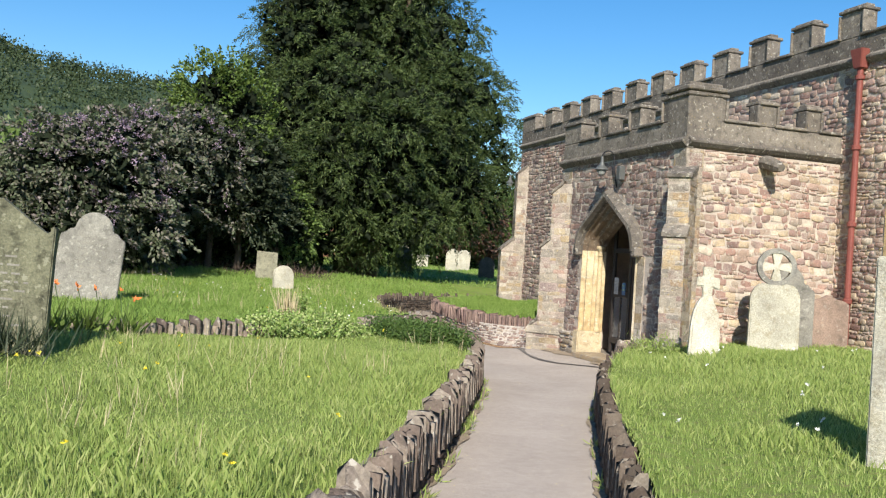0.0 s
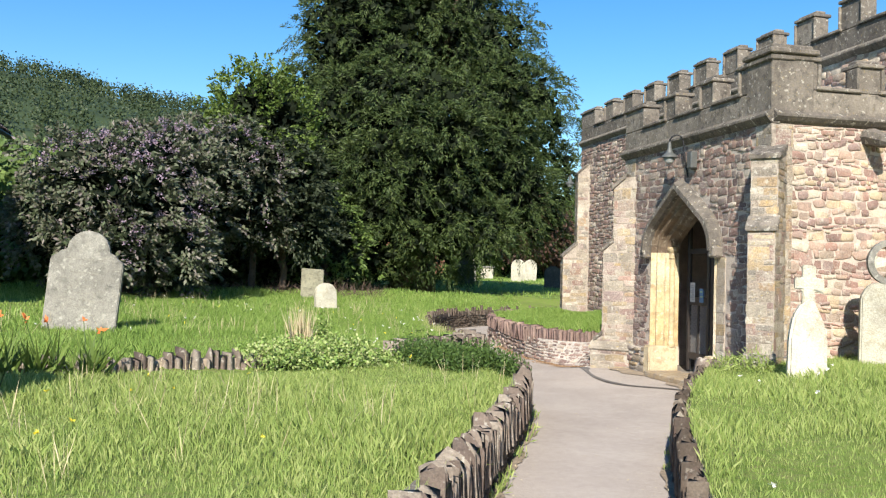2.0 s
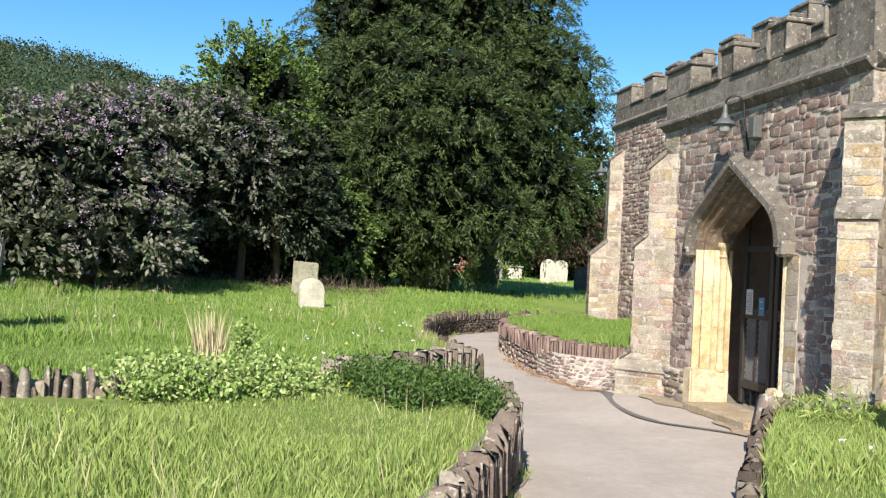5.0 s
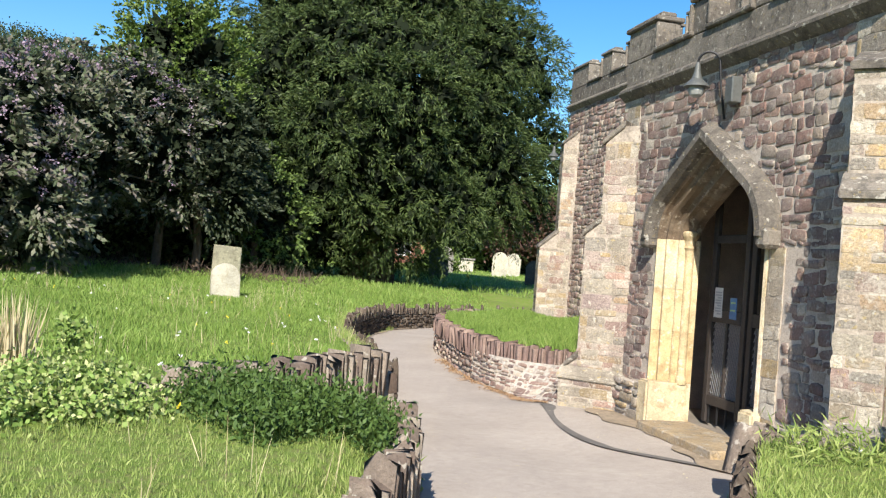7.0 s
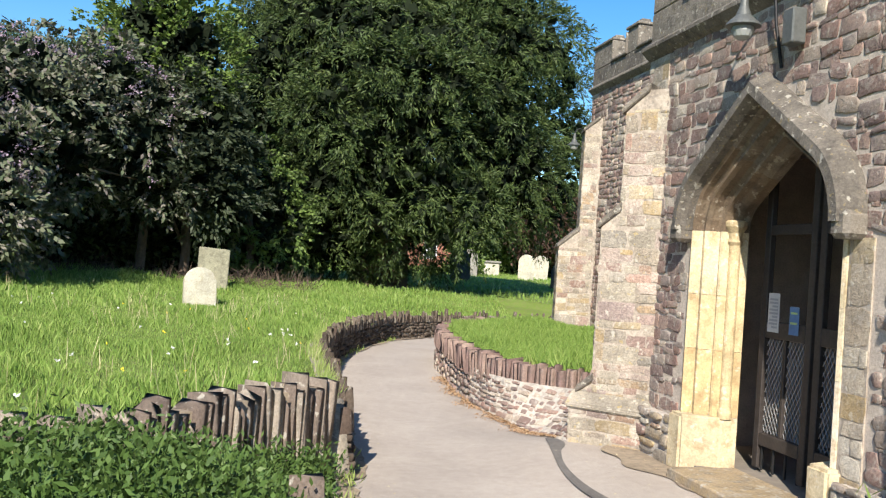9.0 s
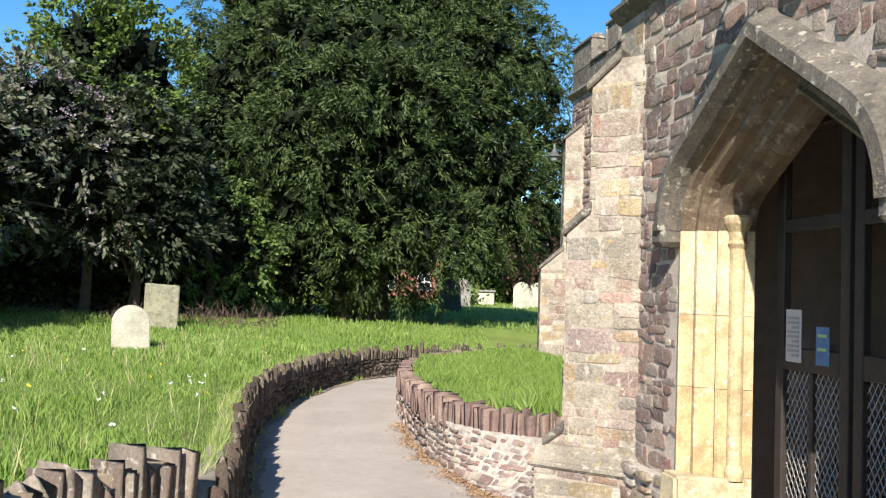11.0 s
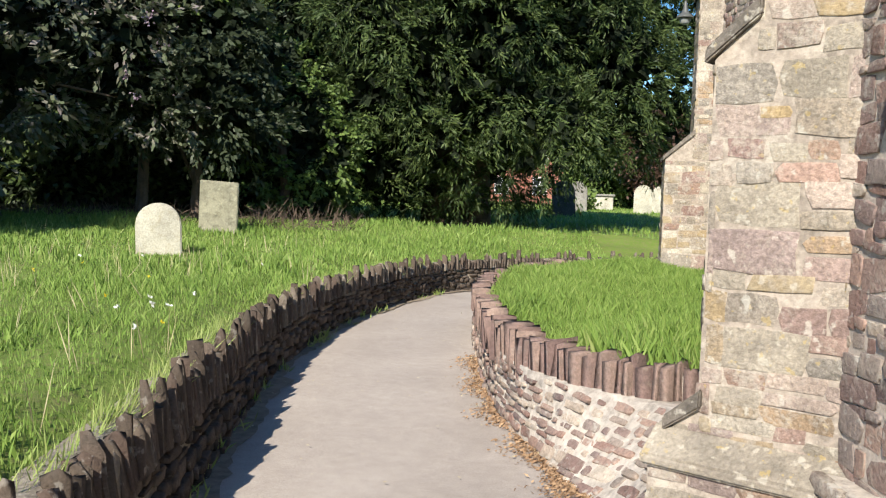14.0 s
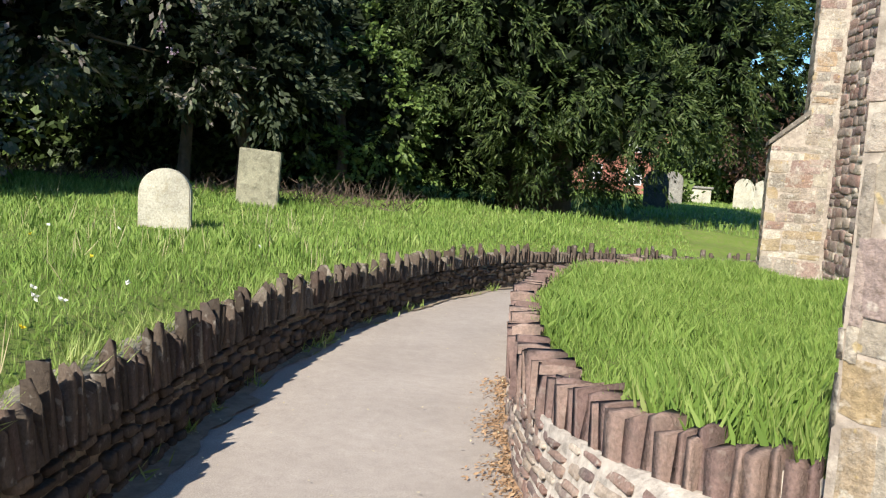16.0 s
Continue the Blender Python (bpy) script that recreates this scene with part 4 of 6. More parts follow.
def gate(y0, y1, name):
    g = thing(name, Matrix.Identity(4), "dark wooden porch gate with a wire mesh panel", "gate", group="porch gates")
    zt, zm = 2.5, 1.12
    for nm, b in (("stile", (y0, y0 + 0.075, 0.1, zt)), ("stile", (y1 - 0.075, y1, 0.1, zt)), ("rail", (y0 + 0.077, y1 - 0.077, 0.28, 0.38)), ("rail", (y0 + 0.077, y1 - 0.077, zm, zm + 0.13)), ("rail", (y0 + 0.077, y1 - 0.077, 1.92, 2.0))):
        part(nm, box_bm(gate_x, gate_x + 0.05, b[0], b[1], b[2], b[3], 0.006), DARKWOOD, g)
    ym = (y0 + y1) / 2
    part("mullion", box_bm(gate_x + 0.01, gate_x + 0.04, ym - 0.018, ym + 0.018, 0.382, zm - 0.002, 0.004), DARKWOOD, g)
    for k in range(4):
        yy = y0 + 0.1 + k * (y1 - y0 - 0.2) / 3
        part("bar", tube_bm([(gate_x + 0.025, yy, 0.09), (gate_x + 0.025, yy, 0.285)], 0.011, 6), IRON, g)
    bm = bmesh.new()
    pitch = 0.045
    za, zb, ya, yb = 0.382, zm, y0 + 0.08, y1 - 0.08
    for sgn in (-1, 1):
        c = ya - (zb - za) * 0.62
        while c < yb + (zb - za) * 0.62:
            p0, p1 = [c, za], [c + sgn * (zb - za) * 0.62, zb]
            d = [p1[0] - p0[0], p1[1] - p0[1]]
            t0 = max(0, min((ya - p0[0]) / d[0], (yb - p0[0]) / d[0]))
            t1 = min(1, max((ya - p0[0]) / d[0], (yb - p0[0]) / d[0]))
            if t1 - t0 > 0.03:
                tube_bm([(gate_x + 0.03 + 0.002 * sgn, p0[0] + d[0] * t, p0[1] + d[1] * t) for t in (t0, t1)], 0.0028, 3, bm)
            c += pitch
    part("wire_mesh", bm, WIRE, g, "grey diamond wire mesh")
    return g


gate(DC + 0.02, DC + 0.70, "porch_gate")
gate(DC - 0.70, DC - 0.02, "porch_gate")
part("gate_lintel", box_bm(gate_x - 0.01, gate_x + 0.07, DC - 0.8, DC + 0.8, 2.5, 2.62, 0.01), DARKWOOD, church)
for y0, y1, z0, z1, mats, lab in ((DC + 0.43, DC + 0.58, 1.17, 1.47, (PAPER, PRINT), "white printed notice pinned to the gate"), (DC + 0.17, DC + 0.29, 1.17, 1.38, (BLUEPAPER, GREENPAPER), "blue and green poster pinned to the gate")):
    nt_ = thing("notice", Matrix.Identity(4), lab, "notice")
    part("sheet", box_bm(gate_x - 0.008, gate_x - 0.003, y0, y1, z0, z1), mats[0], nt_)
    rows_n = 9 if mats[0] is PAPER else 2
    for k in range(rows_n):
        zz = z1 - 0.04 - k * (z1 - z0 - 0.06) / rows_n
        part("text_bar", box_bm(gate_x - 0.012, gate_x - 0.0085, y0 + 0.02, y1 - 0.02 - 0.04 * (k % 3 == 2), zz - 0.016, zz), mats[1], nt_)


def wall_lamp(name, at, out, label):
    """A bell lantern on a swan-neck bracket. at: where the bracket meets the wall."""
    o = Vector(out).normalized()
    lp = thing(name, Matrix.Identity(4), label, "wall lamp", group="church wall lamps")
    b = Vector(at)
    pts = [b + Vector((0, 0, -0.35)), b + o * 0.05 + Vector((0, 0, -0.05)), b + o * 0.07 + Vector((0, 0, 0.18))]
    for k in range(9):
        a = math.pi * k / 8
        pts.append(b + o * (0.07 + 0.10 * (1 - math.cos(a))) + Vector((0, 0, 0.18 + 0.10 * math.sin(a))))
    part("bracket", tube_bm(pts, 0.012, 8), IRON, lp)
    tip = pts[-1]
    part("shade", lathe_bm([(0.015, 0.0), (0.025, -0.03), (0.032, -0.10), (0.055, -0.16), (0.11, -0.21), (0.125, -0.235), (0.10, -0.24)], 18, None, tip), LAMPMETAL, lp, "grey bell-shaped metal shade")
    part("globe", lathe_bm([(0.075, -0.24), (0.08, -0.27), (0.06, -0.31), (0.03, -0.33)], 14, None, tip), GLASS_GREY, lp, "frosted glass globe")
    return lp


wall_lamp("wall_lamp", (FX - 0.02, 12.34, 3.38), (-1, 0.6, 0), "grey bell lantern on a swan-neck bracket above the porch door")
wall_lamp("wall_lamp", (AX - 0.08, 23.62, 4.08), (-1, 0.3, 0), "grey bell lantern at the aisle corner")
sensor = thing("junction_box", Matrix.Identity(4), "small grey electrical box beside the lamp", "electrical box")
part("case", box_bm(FX - 0.12, FX - 0.015, 12.07, 12.2, 3.14, 3.38, 0.01), LAMPMETAL, sensor)


# ---- low path walls ----
def unit_slab(seed, even=False):
    """A stone on edge: u thickness, v height, out depth; with a broken top."""
    r = np.random.default_rng(seed)
    v = np.array([(0, 0, 0), (1, 0, 0), (1, 0, 1), (0, 0, 1), (0, 1, 0), (1, 1, 0), (1, 1, 1), (0, 1, 1)], float)
    v[:, 0] += r.uniform(-0.12, 0.12, 8)
    v[4:, 1] += r.uniform(-0.12, 0.03, 4) if even else r.uniform(-0.32, 0.06, 4)
    v[:, 2] += r.uniform(-0.14, 0.14, 8)
    lean_to = r.uniform(0.15, 0.85)
    v[4:, 0] += (lean_to - v[4:, 0]) * (r.uniform(0.0, 0.12) if even else r.uniform(0.1, 0.5))
    top = v[4:].mean(0) + np.array([r.uniform(-0.15, 0.15), (r.uniform(0.0, 0.05) if even else r.uniform(0.05, 0.22)), r.uniform(-0.2, 0.2)])
    v = np.vstack([v, top])
    f = [(0, 1, 5), (0, 5, 4), (1, 2, 6), (1, 6, 5), (2, 3, 7), (2, 7, 6), (3, 0, 4), (3, 4, 7), (4, 5, 8), (5, 6, 8), (6, 7, 8), (7, 4, 8)]
    return v, np.array(f)


SLABS = [unit_slab(300 + i) for i in range(12)]
COPES = [unit_slab(330 + i, True) for i in range(12)]


def along(curve, thick):
    """Steps along a curve: place, direction, width."""
    p = np.asarray(curve, float)
    s = np.r_[0, np.cumsum(np.hypot(*np.diff(p, axis=0).T))]
    t, out = 0.0, []
    while t < s[-1] - thick[1]:
        w = rng.uniform(*thick)
        a = np.array([np.interp(t, s, p[:, 0]), np.interp(t, s, p[:, 1])])
        b = np.array([np.interp(t + w, s, p[:, 0]), np.interp(t + w, s, p[:, 1])])
        out.append((a, (b - a) / max(1e-6, np.hypot(*(b - a))), w))
        t += w
    return out


def edge_wall(name, curve, side, depth, z0, z1, thick, jag, slab_mat, rubble_mat, core_mat, label, base_h=0.0, near=None, lean=0.06, batter=0.0, teeth=False, slab_depth=1.0, units=SLABS):
    """A dry-stone edging wall. side: +1 if its body lies to the left of the curve's direction."""
    p = np.asarray(curve, float)
    d = np.gradient(p, axis=0)
    d /= np.hypot(*d.T)[:, None]
    nrm = np.c_[-d[:, 1], d[:, 0]] * side
    i0, i1 = p + nrm * 0.03, p + nrm * (depth - 0.03)
    m = len(p)
    zt = z1 - 0.06
    foot = z0 + path_z(p[:, 0], p[:, 1])
    spread = (batter * (1 - step01((p[:, 1] - 16) / 3.5)))[:, None]
    v = np.vstack([np.c_[i0 - nrm * spread, foot - 0.02], np.c_[i0, np.full(m, zt)], np.c_[i1, np.full(m, zt)], np.c_[i1, foot - 0.02]])
    f = np.array([(a * m + i, a * m + i + 1, b * m + i + 1, b * m + i) for a, b in ((0, 1), (1, 2), (2, 3)) for i in range(m - 1)] + [(0, m, 2 * m, 3 * m), (m - 1, 4 * m - 1, 3 * m - 1, 2 * m - 1)])
    wall = link(name, array_mesh(name, v, f), core_mat, None, label, "low wall", "structure")
    shared = []
    for vv, ff in units:
        me = array_mesh("coping_stone", vv, ff)
        me.materials.append(slab_mat)
        shared.append(me)
    vs, fs, off, used = [], [], 0, 0
    for a, dr, w in along(p, thick):
        nn = np.array([-dr[1], dr[0]]) * side
        ln = rng.normal(0, lean)
        zb = z0 + base_h - 0.02 + float(path_z(*a))
        h = (z1 - 0.3 * jag + rng.uniform(-0.25, 0.25) * jag + (rng.uniform(0.5, 1.3) * jag if rng.random() < 0.3 else 0.0)) - zb
        dep = depth * slab_depth * rng.uniform(0.85, 1.05)
        if teeth:
            tooth = rng.random() < 0.42
            h = z1 - zb + (rng.uniform(0.25, 1.0) * jag if tooth else rng.uniform(-0.75, -0.3) * jag)
            dep *= rng.uniform(0.6, 1.0) if tooth else 1.0
            w *= 0.6 if tooth else 1.0
        bat = batter * float(1 - step01((a[1] - 16) / 3.5))
        out_ = bat * (z1 - zb) / (z1 - z0 - float(path_z(*a)))
        o = np.array([a[0], a[1], zb]) - np.r_[nn, 0] * (rng.uniform(0.0, 0.022) + out_)
        mat4 = np.array([[dr[0] * w * 1.0, dr[0] * ln * h + nn[0] * out_, nn[0] * dep, o[0]], [dr[1] * w * 1.0, dr[1] * ln * h + nn[1] * out_, nn[1] * dep, o[1]], [0, h, 0, o[2]], [0, 0, 0, 1]])
        k = int(rng.integers(12))
        if used < 300 and (near is None or near(a)):
            ob = new("coping_stone", shared[k])
            ob.parent = wall
            ob.matrix_world = Matrix(mat4.tolist())
            used += 1
        else:
            vv, ff = units[k]
            vs.append(np.c_[vv, np.ones(len(vv))] @ mat4.T[:, :3])
            fs.append(ff + off)
            off += len(vv)
    if vs:
        link("coping_stones", array_mesh("coping_stones", np.vstack(vs), np.vstack(fs)), slab_mat, wall, kind="stuff")
    if base_h > 0.05:
        vs, fs, off = [], [], 0
        zc = z0 - 0.02
        while zc < z0 + base_h - 0.03:
            ch = rng.uniform(0.05, 0.11)
            for a, dr, w in along(p, (0.07, 0.2)):
                vv, ff = STONES[int(rng.integers(24))]
                nn = -np.array([-dr[1], dr[0]]) * side
                bas = np.array([[dr[0], dr[1], 0], [0, 0, 1], [nn[0], nn[1], 0]])
                back = -np.array([nn[0], nn[1], 0]) * 0.03 + np.array([nn[0], nn[1], 0]) * batter * float(1 - step01((a[1] - 16) / 3.5)) * (1 - (zc - z0) / (z1 - z0))
                vs.append((vv * np.array([w - 0.018, ch - 0.012 + rng.uniform(-0.02, 0.012), rng.uniform(0.02, 0.05)])) @ bas + np.array([a[0], a[1], zc + float(path_z(*a)) + rng.uniform(-0.018, 0.018)]) + back)
                fs.append(ff + off)
                off += len(vv)
            zc += ch
        link("rubble_base", array_mesh("rubble_base", np.vstack(vs), np.vstack(fs)), rubble_mat, wall, kind="stuff")
    return wall


left1 = LEFT_C[LEFT_C[:, 1] < 10.75]
left2 = LEFT_C[LEFT_C[:, 1] > 13.35]
edge_wall("wall_path_lower", left1, 1, 0.20, 0.0, 0.50, (0.022, 0.06), 0.07, TERRACE_STONE, WALLBASE, WALLTOP, "low wall of rough dark stones set on edge beside the lower lawn", 0.16, lambda a: a[1] > 2.5, 0.035, 0.03, False, 0.7)
edge_wall("wall_path_upper", left2, 1, 0.22, 0.0, 0.475, (0.035, 0.09), 0.09, SLATE, WALLBASE, WALLTOP, "low curved wall of dark stones set on edge, jagged along the top", 0.35, lambda a: a[1] < 26, 0.04, 0.08, True, 0.42)
edge_wall("wall_path_south", RIGHT_C, -1, 0.17, 0.0, 0.47, (0.022, 0.055), 0.06, SLATE, WALLBASE, WALLTOP, "low dark stone wall holding up the grass beside the porch", 0.16, lambda a: a[1] > 1.0, 0.03, 0.02, False, 0.6)
ter = TERRACE[TERRACE[:, 0] > -9]
tw = edge_wall("wall_terrace", np.c_[ter[:, 0], ter[:, 1] - 0.02], 1, 0.20, 0.0, 0.655, (0.04, 0.10), 0.05, TERRACE_STONE, TERRACE_STONE, EARTH, "row of rough stones edging the upper lawn", 0.2, None, 0.05, units=SLABS[:6] + COPES[:6])
edge_wall("wall_bed", BED_C[(BED_C[:, 1] < 25.8)], -1, 0.18, 0.0, 0.52, (0.045, 0.10), 0.035, COPING, RUBBLE, MORTAR_WHITE, "curved bed wall with red-brown coping stones on pale mortared rubble", 0.34, lambda a: a[1] < 26, 0.07, units=COPES)


def resample(curve, m):
    p = np.asarray(curve, float)
    s = np.r_[0, np.cumsum(np.linalg.norm(np.diff(p[:, :2], axis=0), axis=1))]
    return np.stack([np.interp(np.linspace(0, s[-1], m), s, p[:, k]) for k in range(3)], 1)


def battered_mass(name, foot, head, inner, label):
    """Mortared rubble with a sloping outer face from foot to head and a worn top back to inner."""
    m = 40
    rings = [resample(c, m) for c in (foot, head, inner, [(x, y, -0.2) for x, y, z in inner])]
    v = np.vstack(rings)
    f = [(a * m + i, a * m + i + 1, (a + 1) * m + i + 1, (a + 1) * m + i) for a in range(3) for i in range(m - 1)] + [(0, m, 2 * m, 3 * m), (m - 1, 4 * m - 1, 3 * m - 1, 2 * m - 1)]
    body = link(name, array_mesh(name, v, np.array(f)), MORTAR_WHITE, None, label, "low wall", "structure")
    lower, upper = rings[0], rings[1]
    s = np.r_[0, np.cumsum(np.linalg.norm(np.diff((lower + upper) / 2, axis=0), axis=1))]
    shared = []
    for vv, ff in STONES:
        me = array_mesh("stone", vv, ff)
        me.materials.append(RUBBLE)
        shared.append(me)
    for a, b, w, h, d in courses(s[-1], 0.42, (0.04, 0.10), (0.06, 0.2), 0.02, None, (0.003, 0.022)):
        p0 = np.array([np.interp(a + w / 2, s, lower[:, k]) for k in range(3)])
        p1 = np.array([np.interp(a + w / 2, s, upper[:, k]) for k in range(3)])
        q0 = np.array([np.interp(a + w / 2 + 0.03, s, (lower[:, k] + upper[:, k]) / 2) for k in range(3)])
        q1 = np.array([np.interp(a + w / 2 - 0.03, s, (lower[:, k] + upper[:, k]) / 2) for k in range(3)])
        du = Vector(q0 - q1).normalized()
        dv = Vector(p1 - p0)
        slant = dv.length / 0.42
        dv.normalize()
        nn = dv.cross(du).normalized()
        if nn.x > 0:
            nn = -nn
        o = Vector(p0) + dv * b * slant - du * w / 2
        c0, c1, c2 = du * w, dv * h * slant, nn * d
        ob = new("stone", shared[int(rng.integers(len(shared)))])
        ob.parent = body
        ob.matrix_world = Matrix(((c0.x, c1.x, c2.x, o.x), (c0.y, c1.y, c2.y, o.y), (c0.z, c1.z, c2.z, o.z), (0, 0, 0, 1)))
    return body


battered_mass("plinth_mass", [(x, y, float(path_z(x, y)) - 0.01) for x, y in ((2.42, 14.3), (2.12, 14.6), (2.02, 15.0), (1.95, 15.5), (1.91, 16.0), (1.84, 16.5), (1.78, 17.2))], [(2.5, 14.4, 0.37), (2.36, 14.7, 0.37), (2.46, 15.0, 0.36), (2.52, 15.32, 0.33), (2.36, 15.64, 0.315), (2.08, 16.03, 0.31), (1.885, 16.5, 0.31), (1.785, 17.2, 0.31)], [(2.8, 14.5, 0.39), (2.75, 14.7, 0.39), (2.75, 15.1, 0.38), (2.6, 15.62, 0.33), (2.25, 16.1, 0.32), (2.0, 16.6, 0.315), (1.9, 17.2, 0.31)], "pale mortared rubble plinth joining porch and bed wall")
# dry needles gathered along the foot of the bed wall
lit = smooth([(2.02, 14.9), (1.90, 15.6), (1.88, 16.2), (1.79, 17.0), (1.76, 17.8), (1.84, 19.0)], 0.1, 5)
lr = np.random.default_rng(54)
li = lr.integers(0, len(lit), 5200)
lo = lit[li] + np.c_[0.05 - np.abs(lr.normal(0, 0.075, 5200)) * (0.4 + np.abs(np.sin(li * 0.37))), lr.normal(0, 0.05, 5200)]
v, f = leaf_cloud(np.c_[lo, path_z(lo[:, 0], lo[:, 1]) + 0.012], np.tile([1.0, 0.3, 0.02], (5200, 1)), 1, 0.035, 0.006, 0.8, 0.0, lr, 0.004)
v[:, 2] = np.clip(v[:, 2], path_z(v[:, 0], v[:, 1]) + 0.009, path_z(v[:, 0], v[:, 1]) + 0.03)
link("needle_litter", array_mesh("needle_litter", v, f), NEEDLE, None, "orange-brown dry needles along the foot of the wall", "litter", "stuff")
for nm, cv, sg in (("path_dirt_left", LEFT_C[(LEFT_C[:, 1] > 3) & (LEFT_C[:, 1] < 25)], 1), ("path_dirt_right", RIGHT_C[RIGHT_C[:, 1] > 1], -1)):
    ww = 0.03 + 0.06 * np.abs(np.sin(np.arange(len(cv)) * 0.23)) + rng.uniform(0, 0.05, len(cv))
    cz_ = path_z(cv[:, 0], cv[:, 1])
    ww = ww + 0.09 * (sg > 0) * (cv[:, 1] > 13.3) * (cv[:, 1] < 18)
    lv = np.vstack([np.c_[cv[:, 0] - 0.05 * sg, cv[:, 1], cz_ + 0.014], np.c_[cv[:, 0] + ww * sg, cv[:, 1], cz_ + 0.011]])
    link(nm, array_mesh(nm, lv, np.array([(i, i + 1, i + 1 + len(cv), i + len(cv)) for i in range(len(cv) - 1)])), EARTH, None, "dusty earth along the foot of the wall", "dirt", "stuff")

r_ = np.random.default_rng(88)
gy = r_.uniform(3, 24, 700)
gl, gr = left_edge(gy), right_edge(gy)
gt = np.where(r_.random(700) < 0.75, np.where(r_.random(700) < 0.5, r_.beta(1, 7, 700), 1 - r_.beta(1, 7, 700)), r_.random(700))
gd = r_.normal(0, 1, (700, 3)) * np.array([1, 1, 0.15])
gd /= np.linalg.norm(gd, axis=1)[:, None]
gs = np.cross(gd, np.tile([0, 0, 1.0], (700, 1)))
go = np.c_[gl + (gr - gl) * gt, gy, path_z(gl + (gr - gl) * gt, gy) + 0.022]
gk = r_.uniform(0.008, 0.028, 700)[:, None]
gv = np.stack([go, go + gd * gk * 0.5 + gs * gk * 0.3, go + gd * gk + np.array([0, 0, 0.004]), go + gd * gk * 0.5 - gs * gk * 0.3], 1).reshape(-1, 3)
link("path_litter", array_mesh("path_litter", gv, np.arange(2800).reshape(-1, 4)), STRAW, None, "small dry leaves and grit scattered on the path", "litter", "stuff")

# loose rubble by the south buttress
for k in range(7):
    v, f = STONES[k]
    me = array_mesh("loose_stone", (v - np.array([0.5, 0.2, 0.3])), f)
    st = link("loose_stone", me, TERRACE_STONE, None, "rough loose stone at the foot of the buttress", "stone", group="loose stones")
    st.matrix_world = Matrix.Translation((1.85 + 0.13 * k, 10.32 - 0.08 * (k % 3), 0.42 - 0.03 * k)) @ Euler((0.3 * k, 0.2, 0.9 * k)).to_matrix().to_4x4() @ Matrix.Diagonal((0.22, 0.16, 0.2, 1))


# ---- headstones ----
def headstone(outline, thick, mat, at, turn, label, lean=(0, 0), words=None, group="headstones"):
    """outline: (sideways, up) points of the face."""
    m = Matrix.Translation(at) @ Euler((radians(lean[0]), radians(lean[1]), radians(turn))).to_matrix().to_4x4()
    g = thing("headstone", m, label, "headstone", group=group)
    part("slab", prism_bm([(x, -thick / 2, z - 0.15 if z <= 0 else z) for x, z in outline], (0, 1, 0), thick, 0.012), mat, g)
    if words:
        w0, z_hi, z_lo, count = words
        r = random.Random(int(abs(at[0]) * 100))
        for k in range(count):
            z = z_hi - (z_hi - z_lo) * k / max(1, count - 1)
            x0, x1 = -w0 * r.uniform(0.6, 1), w0 * r.uniform(0.6, 1)
            row, x = bmesh.new(), x0
            while x < x1 - 0.03:
                wl = r.uniform(0.03, 0.11)
                box_bm(x, min(x + wl, x1), -thick / 2 - 0.002, -thick / 2 - 0.0005, z - 0.009, z + 0.009, 0.0, row)
                x += wl + r.uniform(0.02, 0.05)
            tagged(part("lettering", row, LETTER, g), kind="stuff")
    return g


LETTER = plain("worn_lettering", (0.24, 0.225, 0.19), 0.95, 60, 0.5)


def arc(cx, cz, r, a0, a1, n_=8):
    return [(cx + r * math.cos(radians(a0 + (a1 - a0) * k / n_)), cz + r * math.sin(radians(a0 + (a1 - a0) * k / n_))) for k in range(n_ + 1)]


def ground_at(x, y):
    return float(lawn_height(x, y)) if y < 28.2 else 0.62 + 0.012 * (y - 28)


gable = [(-0.44, 0), (0.44, 0), (0.44, 1.02), (0.40, 1.02), (0.40, 0.96), (0.36, 0.96), (0.0, 1.24), (-0.36, 0.96), (-0.40, 0.96), (-0.40, 1.02), (-0.44, 1.02)]
headstone([(x * 1.08, z + 0.12 if z > 0 else z) for x, z in gable], 0.14, HEADSTONE_ALGAE, (-6.24, 7.1, ground_at(-6.24, 7.1)), -6, "large gabled headstone streaked with grey-green algae", (0, 2), (0.3, 0.85, 0.25, 9))
should = [(-0.48, 0), (0.48, 0), (0.48, 0.92), (0.45, 0.97), (0.40, 0.98), (0.36, 1.04), (0.30, 1.06)] + arc(0, 1.06, 0.28, 0, 180, 10) + [(-0.36, 1.04), (-0.40, 0.98), (-0.45, 0.97), (-0.48, 0.92)]
headstone(should, 0.11, HEADSTONE, (-5.88, 13.25, ground_at(-5.88, 13.25)  + 0.02), -6, "grey headstone with a rounded shouldered top", (-2, 5), (0.3, 0.95, 0.3, 8))
headstone([(-0.31, 0), (0.31, 0), (0.31, 0.82), (-0.31, 0.84)], 0.09, HEADSTONE_GREEN, (-1.66, 25.8, ground_at(-1.66, 25.8)), -4, "plain square-topped headstone, yellow-grey", (0, 1))
headstone([(-0.26, 0), (0.26, 0), (0.26, 0.36)] + arc(0, 0.36, 0.26, 0, 180, 12)[1:-1] + [(-0.26, 0.36)], 0.17, HEADSTONE_PALE, (-1.66, 21.9, ground_at(-1.66, 21.9)), 10, "small thick round-topped headstone, whitish", (0, -2))
top12 = [(-0.45, 0), (0.45, 0), (0.45, 0.95)] + arc(0, 0.95, 0.45, 0, 180, 10)[1:-1] + [(-0.45, 0.95)]
